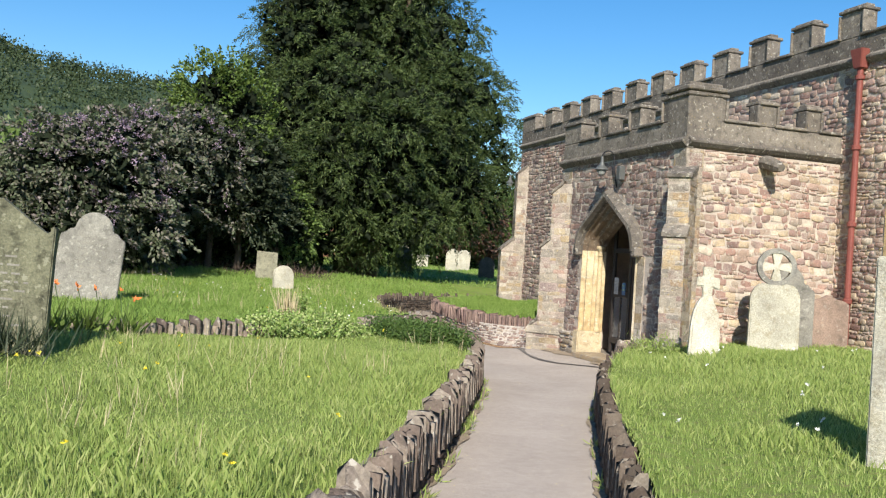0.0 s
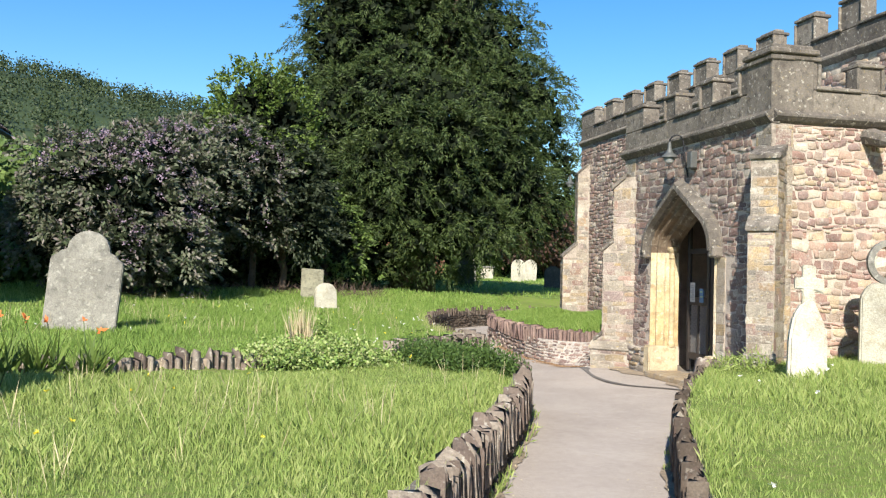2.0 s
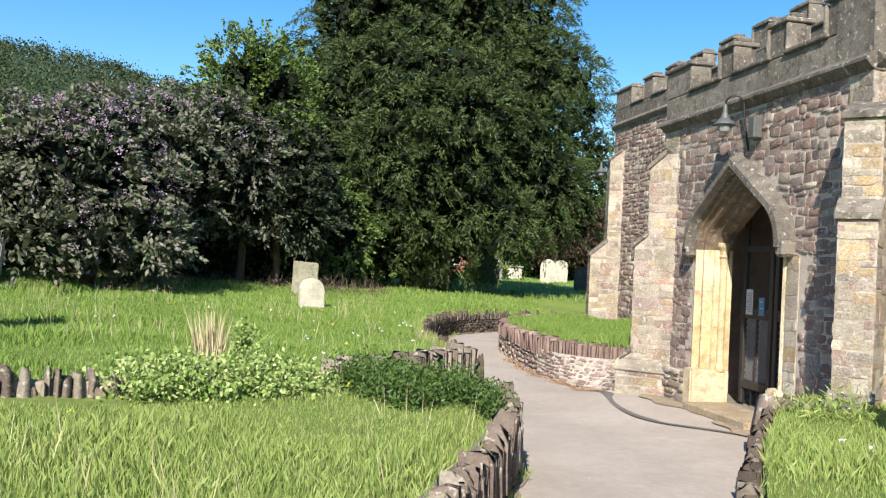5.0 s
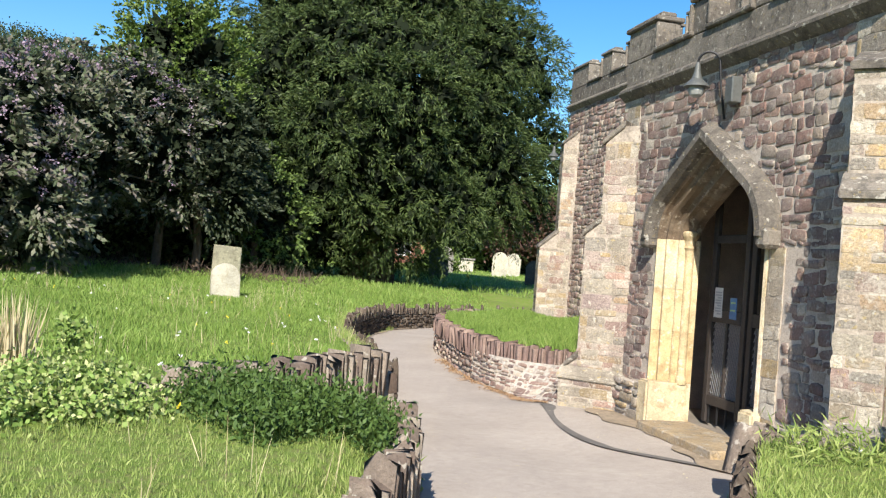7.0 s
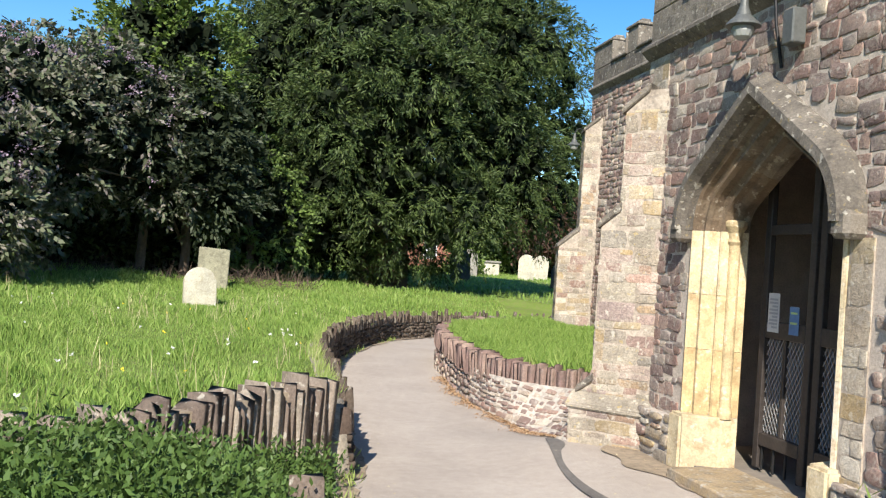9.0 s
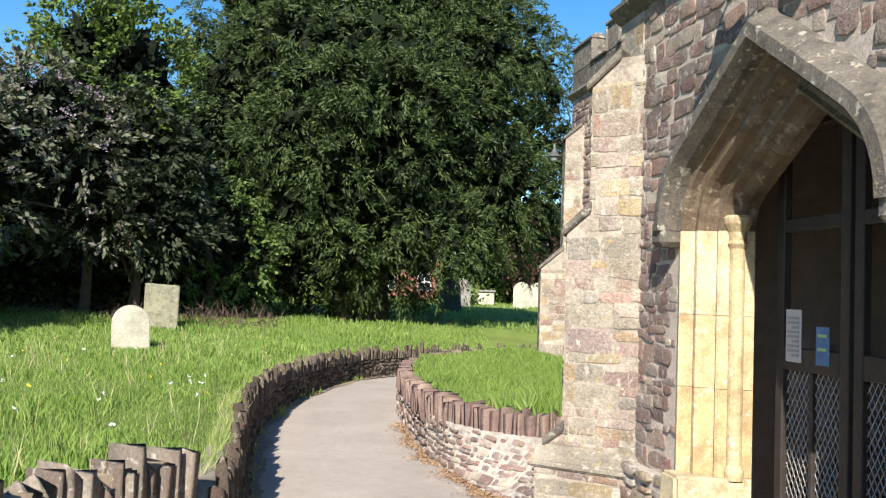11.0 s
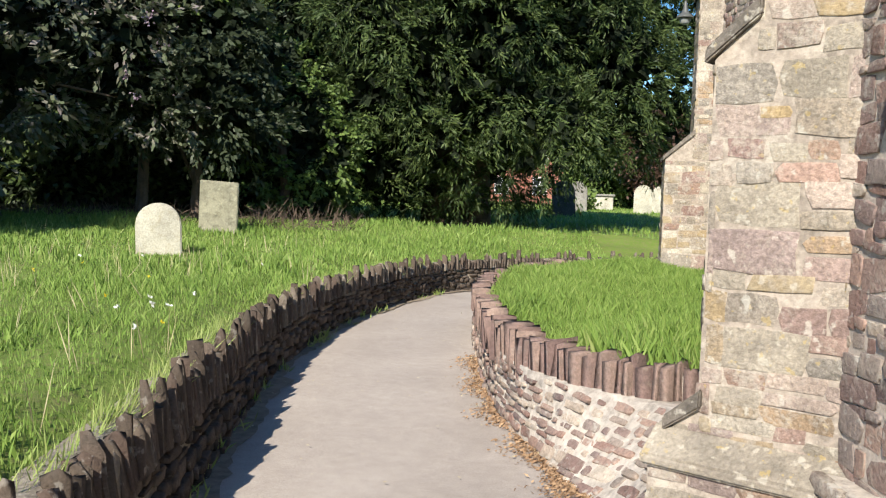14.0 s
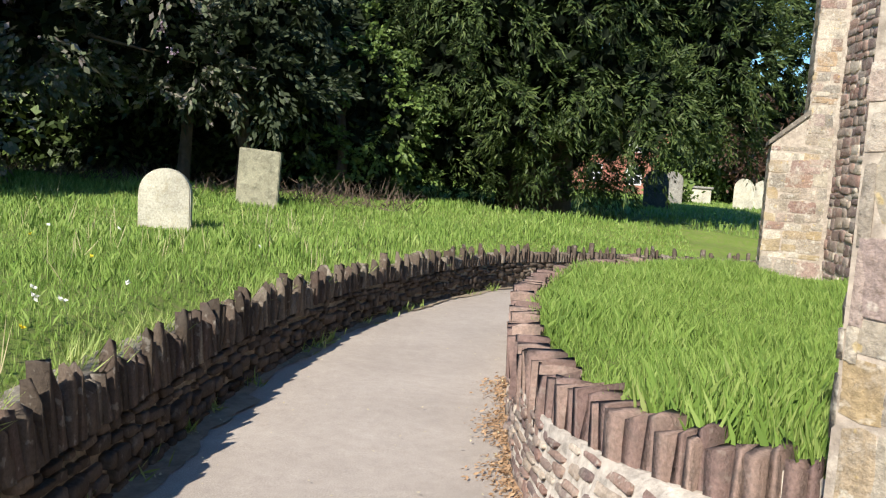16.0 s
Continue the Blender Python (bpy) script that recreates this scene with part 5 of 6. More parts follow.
headstone(top12, 0.12, HEADSTONE_PALE, (14.0, 55.5, 0.95), -15, "round-topped pale headstone among the far graves", (0, 0))
headstone(top12, 0.12, HEADSTONE_PALE, (15.6, 58.0, 0.98), -15, "round-topped pale headstone among the far graves", (0, 3))
headstone([(x * 0.9, z * 0.8) for x, z in top12], 0.12, HEADSTONE_DARK, (11.4, 42.0, 0.75), -10, "dark round-topped headstone in the tree's shade", (0, 0))
headstone(top12, 0.12, HEADSTONE_DARK, (8.1, 46.0, 0.80), -10, "dark headstone in the shade of the yew", (0, -3))
headstone([(x, z * 1.05) for x, z in top12], 0.12, HEADSTONE, (10.6, 55.0, 0.94), -10, "grey headstone half in the shade of the yew", (0, 0))
tomb = thing("chest_tomb", pose(13.0, 60.5, 1.0, 0, 0, -12), "pale stone chest tomb with a flat lid", "tomb")
part("chest", box_bm(-0.75, 0.75, -0.4, 0.4, -0.1, 0.75, 0.02), HEADSTONE_PALE, tomb)
part("lid", box_bm(-0.85, 0.85, -0.5, 0.5, 0.755, 0.88, 0.03), HEADSTONE, tomb, "grey stone lid")

# graves beside the porch
ghz = float(right_height(1.95, 8.45))
cr = thing("cross_headstone", pose(1.95, 8.45, ghz, 0, 0, -28), "pale headstone carved as a cross on a tapered rock", "headstone")
CROSS_W, CROSS_H = 0.75, 1.12
part("rock_base", prism_bm([(x * CROSS_W, -0.11, z * CROSS_H + 0.03) for x, z in ((-0.27, -0.14), (0.25, -0.14), (0.24, 0.30), (0.22, 0.46), (0.12, 0.62), (0.05, 0.72), (-0.09, 0.68), (-0.20, 0.55), (-0.25, 0.35))], (0, 1, 0), 0.2, 0.03), HEADSTONE_WHITE, cr)
part("cross", prism_bm([(x * 0.95, -0.05, z * CROSS_H + 0.03) for x, z in ((-0.06, 0.6), (0.06, 0.6), (0.07, 0.79), (0.16, 0.76), (0.16, 0.90), (0.07, 0.91), (0.075, 1.02), (-0.065, 1.03), (-0.06, 0.91), (-0.14, 0.91), (-0.14, 0.80), (-0.06, 0.80))], (0, 1, 0), 0.1, 0.012), HEADSTONE_PALE, cr, "weathered broken-armed cross")
ghz = float(right_height(3.62, 9.25))
wc = thing("wheel_cross_headstone", pose(3.62, 9.25, ghz, 0, 0, -28), "pale headstone topped with a carved wheel cross", "headstone")
part("slab", prism_bm([(-0.35, -0.07, -0.15), (0.35, -0.07, -0.15), (0.34, -0.07, 0.78), (0.28, -0.07, 0.92), (0.2, -0.07, 0.96), (-0.2, -0.07, 0.96), (-0.28, -0.07, 0.90), (-0.34, -0.07, 0.78)], (0, 1, 0), 0.14, 0.02), HEADSTONE_PALE, wc)
ring = bmesh.new()
cz, n_r = 1.2, 28
vr = [[ring.verts.new((r_ * math.cos(2 * math.pi * k / n_r), d_, cz + r_ * math.sin(2 * math.pi * k / n_r))) for k in range(n_r)] for r_, d_ in ((0.27, -0.06), (0.20, -0.06), (0.20, 0.06), (0.27, 0.06))]
for q in range(4):
    for k in range(n_r):
        ring.faces.new((vr[q][k], vr[q][(k + 1) % n_r], vr[(q + 1) % 4][(k + 1) % n_r], vr[(q + 1) % 4][k]))
part("wheel", ring, HEADSTONE, wc, "carved stone ring")
arms = bmesh.new()
for a in range(4):
    ca, sa = math.cos(a * math.pi / 2), math.sin(a * math.pi / 2)
    pts = [(0.0, 0.0), (0.035, 0.035), (0.205, 0.075), (0.205, -0.075), (0.035, -0.035)]
    f0 = [arms.verts.new((x * ca - z * sa, -0.05, cz + x * sa + z * ca)) for x, z in pts]
    f1 = [arms.verts.new((x * ca - z * sa, 0.05, cz + x * sa + z * ca)) for x, z in pts]
    arms.faces.new(f0), arms.faces.new(f1[::-1])
    for k in range(5):
        arms.faces.new((f0[k], f0[(k + 1) % 5], f1[(k + 1) % 5], f1[k]))
part("cross", arms, HEADSTONE_PALE, wc, "flared cross within the ring")
headstone([(-0.33, 0), (0.33, 0), (0.33, 0.66), (0.24, 0.72), (0.12, 0.74), (0.0, 0.8), (-0.12, 0.74), (-0.24, 0.72), (-0.33, 0.66)], 0.1, HEADSTONE_BROWN, (4.95, 9.72, float(right_height(4.95, 9.72))), -12, "small brown sandstone headstone against the church wall")
headstone([(x * 0.8, z * 0.9) for x, z in should], 0.1, HEADSTONE, (4.2, 9.7, float(right_height(4.2, 9.7))), -20, "grey headstone behind the wheel cross")
headstone([(-0.3, 0), (0.3, 0), (0.3, 1.2), (-0.3, 1.2)], 0.12, HEADSTONE_PALE, (-0.62, 2.62, float(right_height(-0.62, 2.62))), 28, "tall pale headstone beside the path")


# ---- foliage ----
def frond_cloud(points, normals, per, length, leaf_len, leaf_w, r, droop=0.5, lift=0.15, wide=0.34):
    """Feathery sprays: each one arches outwards and down from its point, with leaves along both sides."""
    m = len(points)
    ax = normals + np.array([0, 0, lift]) + r.normal(0, 0.28, (m, 3))
    ax /= np.linalg.norm(ax, axis=1)[:, None]
    sd = np.cross(ax, np.array([0, 0, 1.0]) + r.normal(0, 0.25, (m, 3)))
    sd /= np.maximum(np.linalg.norm(sd, axis=1), 1e-6)[:, None]
    ln = length * r.uniform(0.5, 1.4, m)
    p, a, s_, l_ = (np.repeat(q, per, 0) for q in (points, ax, sd, ln))
    k = m * per
    t = r.uniform(0, 1, k) ** 0.8
    off = r.uniform(-1, 1, k) * (1 - 0.75 * t) * wide * l_
    down = np.array([0, 0, -1.0])
    o = p + a * (l_ * t)[:, None] + s_ * off[:, None] + down * (droop * l_ * t * t)[:, None] + r.normal(0, 0.03, (k, 3))
    d = a * 0.8 + s_ * (np.sign(off) * 0.6)[:, None] + down * (droop * 1.3 * t)[:, None] + r.normal(0, 0.28, (k, 3))
    d /= np.linalg.norm(d, axis=1)[:, None]
    w = np.cross(d, np.array([0, 0, 0.4]) + r.normal(0, 1.0, (k, 3)))
    w /= np.maximum(np.linalg.norm(w, axis=1), 1e-6)[:, None]
    ll, lw = leaf_len * r.uniform(0.6, 1.3, (k, 1)), leaf_w * r.uniform(0.7, 1.3, (k, 1))
    v = np.stack([o, o + d * ll * 0.45 + w * lw, o + d * ll, o + d * ll * 0.45 - w * lw], 1).reshape(-1, 3)
    return v, np.arange(4 * k).reshape(-1, 4)


def crown_points(lobes, per_area, r, hole=0.0):
    """Points on the outside of a heap of ellipsoids (centre, radii)."""
    pts, nor = [], []
    c = np.array([l[0] for l in lobes])
    rad = np.array([l[1] for l in lobes])
    for i in range(len(lobes)):
        area = 4 * math.pi * (rad[i].prod()) ** (2 / 3)
        m = int(area * per_area)
        d = r.normal(0, 1, (m, 3))
        d /= np.linalg.norm(d, axis=1)[:, None]
        q = c[i] + d * rad[i] * r.uniform(0.86, 1.06, (m, 1))
        inside = np.zeros(m, bool)
        for j in range(len(lobes)):
            if j != i:
                inside |= (((q - c[j]) / rad[j]) ** 2).sum(1) < 0.72
        ok = ~inside
        if hole:
            ok &= (np.sin(q[:, 0] * 2.1 + 3 * np.sin(q[:, 2] * 1.3)) + np.sin(q[:, 2] * 2.7 + q[:, 1] * 1.9)) > -2 + hole
        nn = d / rad[i]
        nn /= np.linalg.norm(nn, axis=1)[:, None]
        pts.append(q[ok]), nor.append(nn[ok])
    return np.vstack(pts), np.vstack(nor)


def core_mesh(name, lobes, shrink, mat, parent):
    """Shade inside a crown, put into colour: large near-black sprays filling its hollow."""
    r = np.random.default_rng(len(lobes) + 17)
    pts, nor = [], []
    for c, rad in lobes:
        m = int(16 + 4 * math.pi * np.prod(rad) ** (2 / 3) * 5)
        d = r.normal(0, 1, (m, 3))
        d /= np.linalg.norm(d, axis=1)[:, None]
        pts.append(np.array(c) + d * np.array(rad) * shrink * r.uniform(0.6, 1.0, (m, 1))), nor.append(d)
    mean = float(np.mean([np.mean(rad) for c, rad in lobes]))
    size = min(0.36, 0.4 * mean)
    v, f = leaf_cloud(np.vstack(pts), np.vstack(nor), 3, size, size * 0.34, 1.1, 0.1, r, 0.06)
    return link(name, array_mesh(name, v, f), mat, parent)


def tree(name, at, lobes, leaf, inner, trunk_r, trunk_h, label, category, density, count, length, width, spread=0.7, droop=0.25, jitter=0.22, hole=0.5, seed=1, limbs=6, shrink=0.8, frond=None):
    r = np.random.default_rng(seed)
    g = thing(name, Matrix.Identity(4), label, category)
    pts, nor = crown_points(lobes, density, r, hole)
    if frond:
        v, f = frond_cloud(pts, nor, count, frond, length, width, r, droop, spread)
    else:
        v, f = leaf_cloud(pts, nor, count, length, width, spread, droop, r, jitter)
    link("crown", array_mesh("crown", v, f), leaf, g)
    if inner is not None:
        core_mesh("inner_shade_foliage", lobes, shrink, inner, g)
    x, y, z = at
    part("trunk", tube_bm([(x, y, z - 0.2), (x + 0.05, y, z + trunk_h * 0.3), (x - 0.1, y + 0.1, z + trunk_h * 0.7), (x, y, z + trunk_h)], [trunk_r * 1.3, trunk_r, trunk_r * 0.8, trunk_r * 0.35], 10), BARK, g)
    for k in range(limbs):
        c = np.array(lobes[int(r.integers(len(lobes)))][0])
        s0 = np.array([x, y, z + trunk_h * r.uniform(0.25, 0.75)])
        mid = (s0 + c) / 2 + np.array([0, 0, 0.4])
        part("limb", tube_bm([s0, mid, c], [trunk_r * 0.4, trunk_r * 0.25, trunk_r * 0.08], 6), BARK, g)
    return g


def heap(cx, cy, z0, z1, rx, ry, count, size, r, power=2.2, low=0.35):
    """Lobes filling a rounded, upright crown."""
    out = []
    for k in range(count):
        u = (k + 0.5) / count
        z = z0 + (z1 - z0) * u
        t = (u - low) / (1 - low) if u > low else (low - u) / low * 0.55
        prof = max(0.05, 1 - abs(t) ** power) ** 0.5
        a = k * 2.39996 + r.uniform(-0.4, 0.4)
        q = prof * r.uniform(0.62, 0.86)
        s_ = size * r.uniform(0.7, 1.25)
        out.append(((cx + rx * q * math.cos(a), cy + ry * q * math.sin(a), z), (s_ * 1.05, s_ * 1.05, s_ * r.uniform(0.75, 1.1))))
    for u in (0.2, 0.4, 0.6, 0.78):
        z = z0 + (z1 - z0) * u
        t = (u - low) / (1 - low) if u > low else (low - u) / low * 0.55
        q = max(0.05, 1 - abs(t) ** power) ** 0.5
        out.append(((cx, cy, z), (rx * q * 0.78, ry * q * 0.78, (z1 - z0) * 0.2)))
    return out


tr_ = np.random.default_rng(21)
big = heap(2.65, 34.4, 2.7, 14.4, 5.1, 5.1, 70, 1.35, tr_, 2.1, 0.12)
big = [((x, y, z + (1.2 if x > 5.2 and z < 3.8 else 0)), rad) for (x, y, z), rad in big]
big = [((2.65 + (x - 2.65) * (0.9 if z > 8 else 1), 34.4 + (y - 34.4) * (0.9 if z > 8 else 1), z), tuple(min(q, 1.5) if z > 8 and q < 2 else q for q in rad)) for (x, y, z), rad in big]
big += [((1.2, 34.0, 3.0), (4.2, 4.4, 1.8)), ((5.9, 33.2, 4.3), (1.9, 1.8, 1.5)), ((-1.6, 33.4, 3.4), (1.7, 1.7, 1.7)), ((7.9, 34.2, 4.9), (1.5, 1.5, 2.2)), ((7.3, 34.2, 7.6), (1.5, 1.5, 1.9))]


def burst(lobes, per, size, r, flat=0.75, out=0.92):
    """Small sprays of foliage standing on larger lobes, with dark gaps left between them."""
    small = []
    for c, rad in lobes:
        m = max(4, int(per * (np.prod(rad) ** (2 / 3))))
        d = r.normal(0, 1, (m, 3))
        d /= np.linalg.norm(d, axis=1)[:, None]
        for q in d:
            p = np.array(c) + q * np.array(rad) * out
            s_ = size * r.uniform(0.55, 1.35)
            if all((((p - np.array(c2)) / np.array(r2)) ** 2).sum() > 0.7 for c2, r2 in lobes if c2 is not c):
                small.append((tuple(p), (s_, s_, s_ * flat)))
    return small


yew_lobes = burst(big, 12, 0.62, tr_, 0.65, 0.9)
for k in range(24):
    a, q = k * 2.39996, 3.3 * math.sqrt((k + 0.5) / 24)
    yew_lobes.append(((2.6 + q * math.cos(a), 34.4 + q * math.sin(a), 14.4 - 0.13 * q * q + tr_.uniform(-0.5, 0.6)), (0.45, 0.45, 0.9)))
yew = tree("yew_tree", (2.9, 34.4, 0.6), yew_lobes, YEW, None, 0.75, 9, "huge dark green yew tree with drooping sprays down to the grass", "tree", 6.0, 40, 0.15, 0.017, 0.3, 0.5, 0.09, 0.0, 2, 6, frond=0.6)
core_mesh("inner_shade_foliage", big, 0.9, CROWN_SHADE, yew)
pbig = heap(-6.5, 22.6, 1.5, 4.1, 1.7, 1.9, 16, 0.75, tr_, 2.2, 0.45) + heap(-5.5, 24.6, 2.9, 4.5, 1.3, 1.9, 12, 0.7, tr_, 2.2, 0.45) + heap(-4.3, 26.1, 2.9, 4.9, 1.2, 1.2, 12, 0.6, tr_, 2.2, 0.45)
pbig = [(c, rad) for c, rad in pbig if max(rad) < 1.3 or c[2] > 2.4]
purple = tree("purple_shrub", (-6.4, 23.8, 0.6), burst(pbig, 15, 0.4, tr_, 0.75, 0.98), PURPLE, None, 0.12, 2.6, "large loose shrub with purple-grey leaves and flower spikes", "shrub", 9, 26, 0.13, 0.033, 0.3, 0.45, 0.12, 0.3, 3, 9, frond=0.42)
core_mesh("inner_shade_foliage", pbig, 0.74, CROWN_SHADE, purple)
pr_ = np.random.default_rng(91)
fp, fn = crown_points(pbig, 11, pr_, 0.2)
ok = (fn[:, 1] < 0.25) & (fn[:, 2] > -0.35) & (np.sin(fp[:, 0] * 1.9) + np.sin(fp[:, 2] * 2.3 + fp[:, 0]) > -0.5)
v, f = frond_cloud(fp[ok] + fn[ok] * 0.12, fn[ok], 16, 0.2, 0.05, 0.02, pr_, 0.5, 0.5, 0.16)
link("blossom", array_mesh("blossom", v, f), MAUVE, purple, "drooping mauve flower spikes", kind="stuff")
tree("grey_shrub", (-2.4, 27.6, 0.6), heap(-2.6, 27.4, 2.6, 5.0, 1.5, 1.3, 18, 0.65, tr_, 2.2, 0.5), GREYLEAF, CROWN_SHADE, 0.1, 3, "grey-green leggy shrub beside the yew", "shrub", 9, 26, 0.13, 0.03, 0.35, 0.5, 0.2, 0.8, 4, frond=0.45)
tree("holly_bush", (-1.0, 29.2, 0.6), heap(-1.2, 29.8, 1.3, 4.0, 1.15, 1.2, 16, 0.55, tr_, 2.2, 0.3), GREENLEAF, CROWN_SHADE, 0.1, 3, "glossy mid-green bush between shrub and yew", "shrub", 9, 24, 0.12, 0.036, 0.3, 0.5, 0.18, 0.7, 5, frond=0.4)
tree("light_green_tree", (-3.3, 27.4, 0.6), heap(-3.2, 28.0, 3.0, 6.9, 1.3, 1.2, 24, 0.72, tr_, 1.5, 0.3), LIMELEAF, CROWN_SHADE, 0.09, 5, "bright yellow-green leafy tree with a ragged top", "tree", 11, 28, 0.11, 0.033, 0.7, 0.25, 0.2, 0.3, 6, shrink=0.5, frond=0.55)
for k, (x, y, h, w, mt, lab) in enumerate(((-9.5, 31, 4.3, 2.4, GREENLEAF, "rounded mid-green tree behind the shrubs"), (-13.0, 36, 4.8, 3.0, GREENLEAF, "broad mid-green tree below the hill"), (-7.2, 38, 5.4, 2.6, LIMELEAF, "light green tree below the hill"), (-19, 42, 5.5, 3.6, GREENLEAF, "broad green tree by the house"), (-3.5, 42, 6.0, 2.8, GREENLEAF, "green tree behind the yew"), (-27, 50, 7, 4.4, GREENLEAF, "tall green tree far behind the house"))):
    tree("tree", (x, y, 0.6), heap(x, y, 1.6, h, w, w, 22, w * 0.34, tr_, 2.2, 0.4), mt, CROWN_SHADE, 0.2, h * 0.6, lab, "tree", 8, 11, 0.28, 0.08, 0.8, 0.0, 0.32, 0.6, 30 + k, 4)
tree("evergreen_tree", (17.6, 66, 1.0), heap(17.6, 66, 3.4, 6.6, 3.6, 3.2, 20, 1.1, tr_, 2.2, 0.35), YEW, CROWN_SHADE, 0.3, 6, "dark evergreen tree beyond the yew", "tree", 9, 10, 0.28, 0.06, 0.8, 0.0, 0.25, 0.3, 43, 4)
tree("copper_tree", (16.5, 62, 1.0), heap(17.6, 63, 2.9, 6.0, 2.3, 2.3, 16, 0.8, tr_, 2.2, 0.45), REDLEAF, CROWN_SHADE, 0.25, 6, "copper-leaved tree beyond the far graves", "tree", 10, 10, 0.34, 0.08, 0.8, 0.0, 0.35, 0.9, 40, 5)
for k, (x, y, h, w, mt, lab) in enumerate(((11.0, 57.5, 1.9, 0.8, LIMELEAF, "light green bush by the far graves"), (17.5, 70, 5.0, 4.5, GREENLEAF, "green hedge trees at the end of the churchyard"), (25, 74, 6.0, 5.5, GREENLEAF, "green hedge trees at the end of the churchyard"), (2, 66, 4, 4.5, GREENLEAF, "dark bushes behind the yew"), (-7, 50, 4, 4.0, GREENLEAF, "dark bushes behind the shrubs"), (-12.5, 24.5, 2.4, 1.7, GREENLEAF, "green garden hedge by the house"))):
    tree("bush", (x, y, 0.7), heap(x, y, 0.7, h, w, w, 18, w * 0.36, tr_, 2.4, 0.3), mt, CROWN_SHADE, 0.12, h * 0.5, lab, "bush", 6, 10, 0.28, 0.085, 0.8, 0.0, 0.28, 0.5, 50 + k, 2)
tree("dark_thicket", (-4.5, 30.2, 0.6), heap(-4.5, 30.2, 0.8, 3.4, 5.2, 1.0, 26, 0.8, tr_, 2.4, 0.3), YEW, CROWN_SHADE, 0.1, 1.6, "dark evergreen thicket in the shade under the shrubs", "shrub", 14, 9, 0.2, 0.045, 0.8, 0.1, 0.2, 0.3, 71, 3)
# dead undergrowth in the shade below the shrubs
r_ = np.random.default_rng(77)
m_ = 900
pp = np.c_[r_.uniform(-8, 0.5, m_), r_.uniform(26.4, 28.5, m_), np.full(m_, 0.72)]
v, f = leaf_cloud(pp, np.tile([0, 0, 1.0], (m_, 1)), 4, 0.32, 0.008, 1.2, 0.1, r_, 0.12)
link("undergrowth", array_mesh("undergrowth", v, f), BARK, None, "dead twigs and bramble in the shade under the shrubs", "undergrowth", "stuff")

# ---- the wooded hill ----
hx, hy = np.meshgrid(np.linspace(-520, 420, 95), np.linspace(150, 700, 56), indexing="ij")


def hill_height(x, y):
    ridge = np.interp(x, [-520, -144, -73, 0, 120, 420], [93, 89, 87, 73, 26, 0]) + 3 * np.sin(x * 0.05 + 1)
    return -1 + ridge * step01((y - 150) / 330)


hz = hill_height(hx, hy)
nx_, ny_ = hx.shape
hi = np.arange(nx_ - 1)[:, None] * ny_ + np.arange(ny_ - 1)
link("hill", array_mesh("hill", np.c_[hx.ravel(), hy.ravel(), hz.ravel()], np.stack([hi, hi + ny_, hi + ny_ + 1, hi + 1], -1).reshape(-1, 4)), HILLLEAF, None, "wooded green hillside rising behind the village", "hill", "structure")
wx, wy = r_.uniform(-400, 160, 4300), 150 + 345 * r_.uniform(0, 1, 4300) ** 0.8
wc_ = np.c_[wx, wy, hill_height(wx, wy) + r_.uniform(1, 5, 4300)]
wn_ = r_.normal(0, 0.3, (4300, 3)) + np.array([0, -0.5, 0.8])
v, f = leaf_cloud(wc_, wn_ / np.linalg.norm(wn_, axis=1)[:, None], 44, 0.95, 0.42, 0.7, 0.0, r_, 1.7)
link("hill_wood", array_mesh("hill_wood", v, f), HILLLEAF, None, "distant broadleaf wood covering the hillside", "wood", "stuff")

# ---- houses ----
house = thing("white_house", Matrix.Identity(4), "white rendered cottage with a brown tiled roof", "house")
hx1, hy0, hy1, hzt = -10.1, 14.0, 26.4, 5.0
part("wall", box_bm(-16, hx1, hy0, hy1, 0.0, hzt), RENDERWALL, house)
bm = bmesh.new()
e = 0.35
q = [bm.verts.new(p) for p in ((-16 - e, hy0 - e, hzt - 0.05), (hx1 + e, hy0 - e, hzt - 0.05), (hx1 + e, hy1 + e, hzt - 0.05), (-16 - e, hy1 + e, hzt - 0.05), (-13.3, hy0 - e, 8.2), (-13.3, hy1 - 2.6, 8.2))]
for fc in ((0, 1, 4), (1, 2, 5, 4), (2, 3, 5), (3, 0, 4, 5), (0, 3, 2, 1)):
    bm.faces.new([q[k] for k in fc])
roof = part("roof", bm, ROOFTILE, house)
slope_u, slope_len = Vector((-13.3 - hx1 - e, 0, 8.2 - hzt + 0.05)), math.hypot(-13.3 - hx1 - e, 3.25)
tv, tf, off = [], [], 0
su, up_n = slope_u.normalized(), Vector((3.25, 0, 13.3 + hx1 + e)).normalized()
for row in range(17):
    y_end = hy1 + e - row * (2.95 / 17)
    yv = hy1 - 9.5
    while yv < y_end - 0.2:
        v8 = np.array([(0, 0, 0), (0.2, 0, 0), (0.2, 0.27, -0.03), (0, 0.27, -0.03), (0, 0, 0.03), (0.2, 0, 0.03), (0.2, 0.27, 0.005), (0, 0.27, 0.005)]) + rng.normal(0, 0.004, (8, 3))
        bas = np.array([(0, 1, 0), tuple(su), tuple(up_n)])
        tv.append(v8 @ bas + np.array((hx1 + e, yv, hzt - 0.04)) + np.array(su) * row * 0.24)
        tf.append(np.array([(0, 1, 5, 4), (1, 2, 6, 5), (2, 3, 7, 6), (3, 0, 4, 7), (4, 5, 6, 7)]) + off)
        off += 8
        yv += 0.215
link("tiles", array_mesh("tiles", np.vstack(tv), np.vstack(tf)), ROOFTILE, roof, kind="stuff")
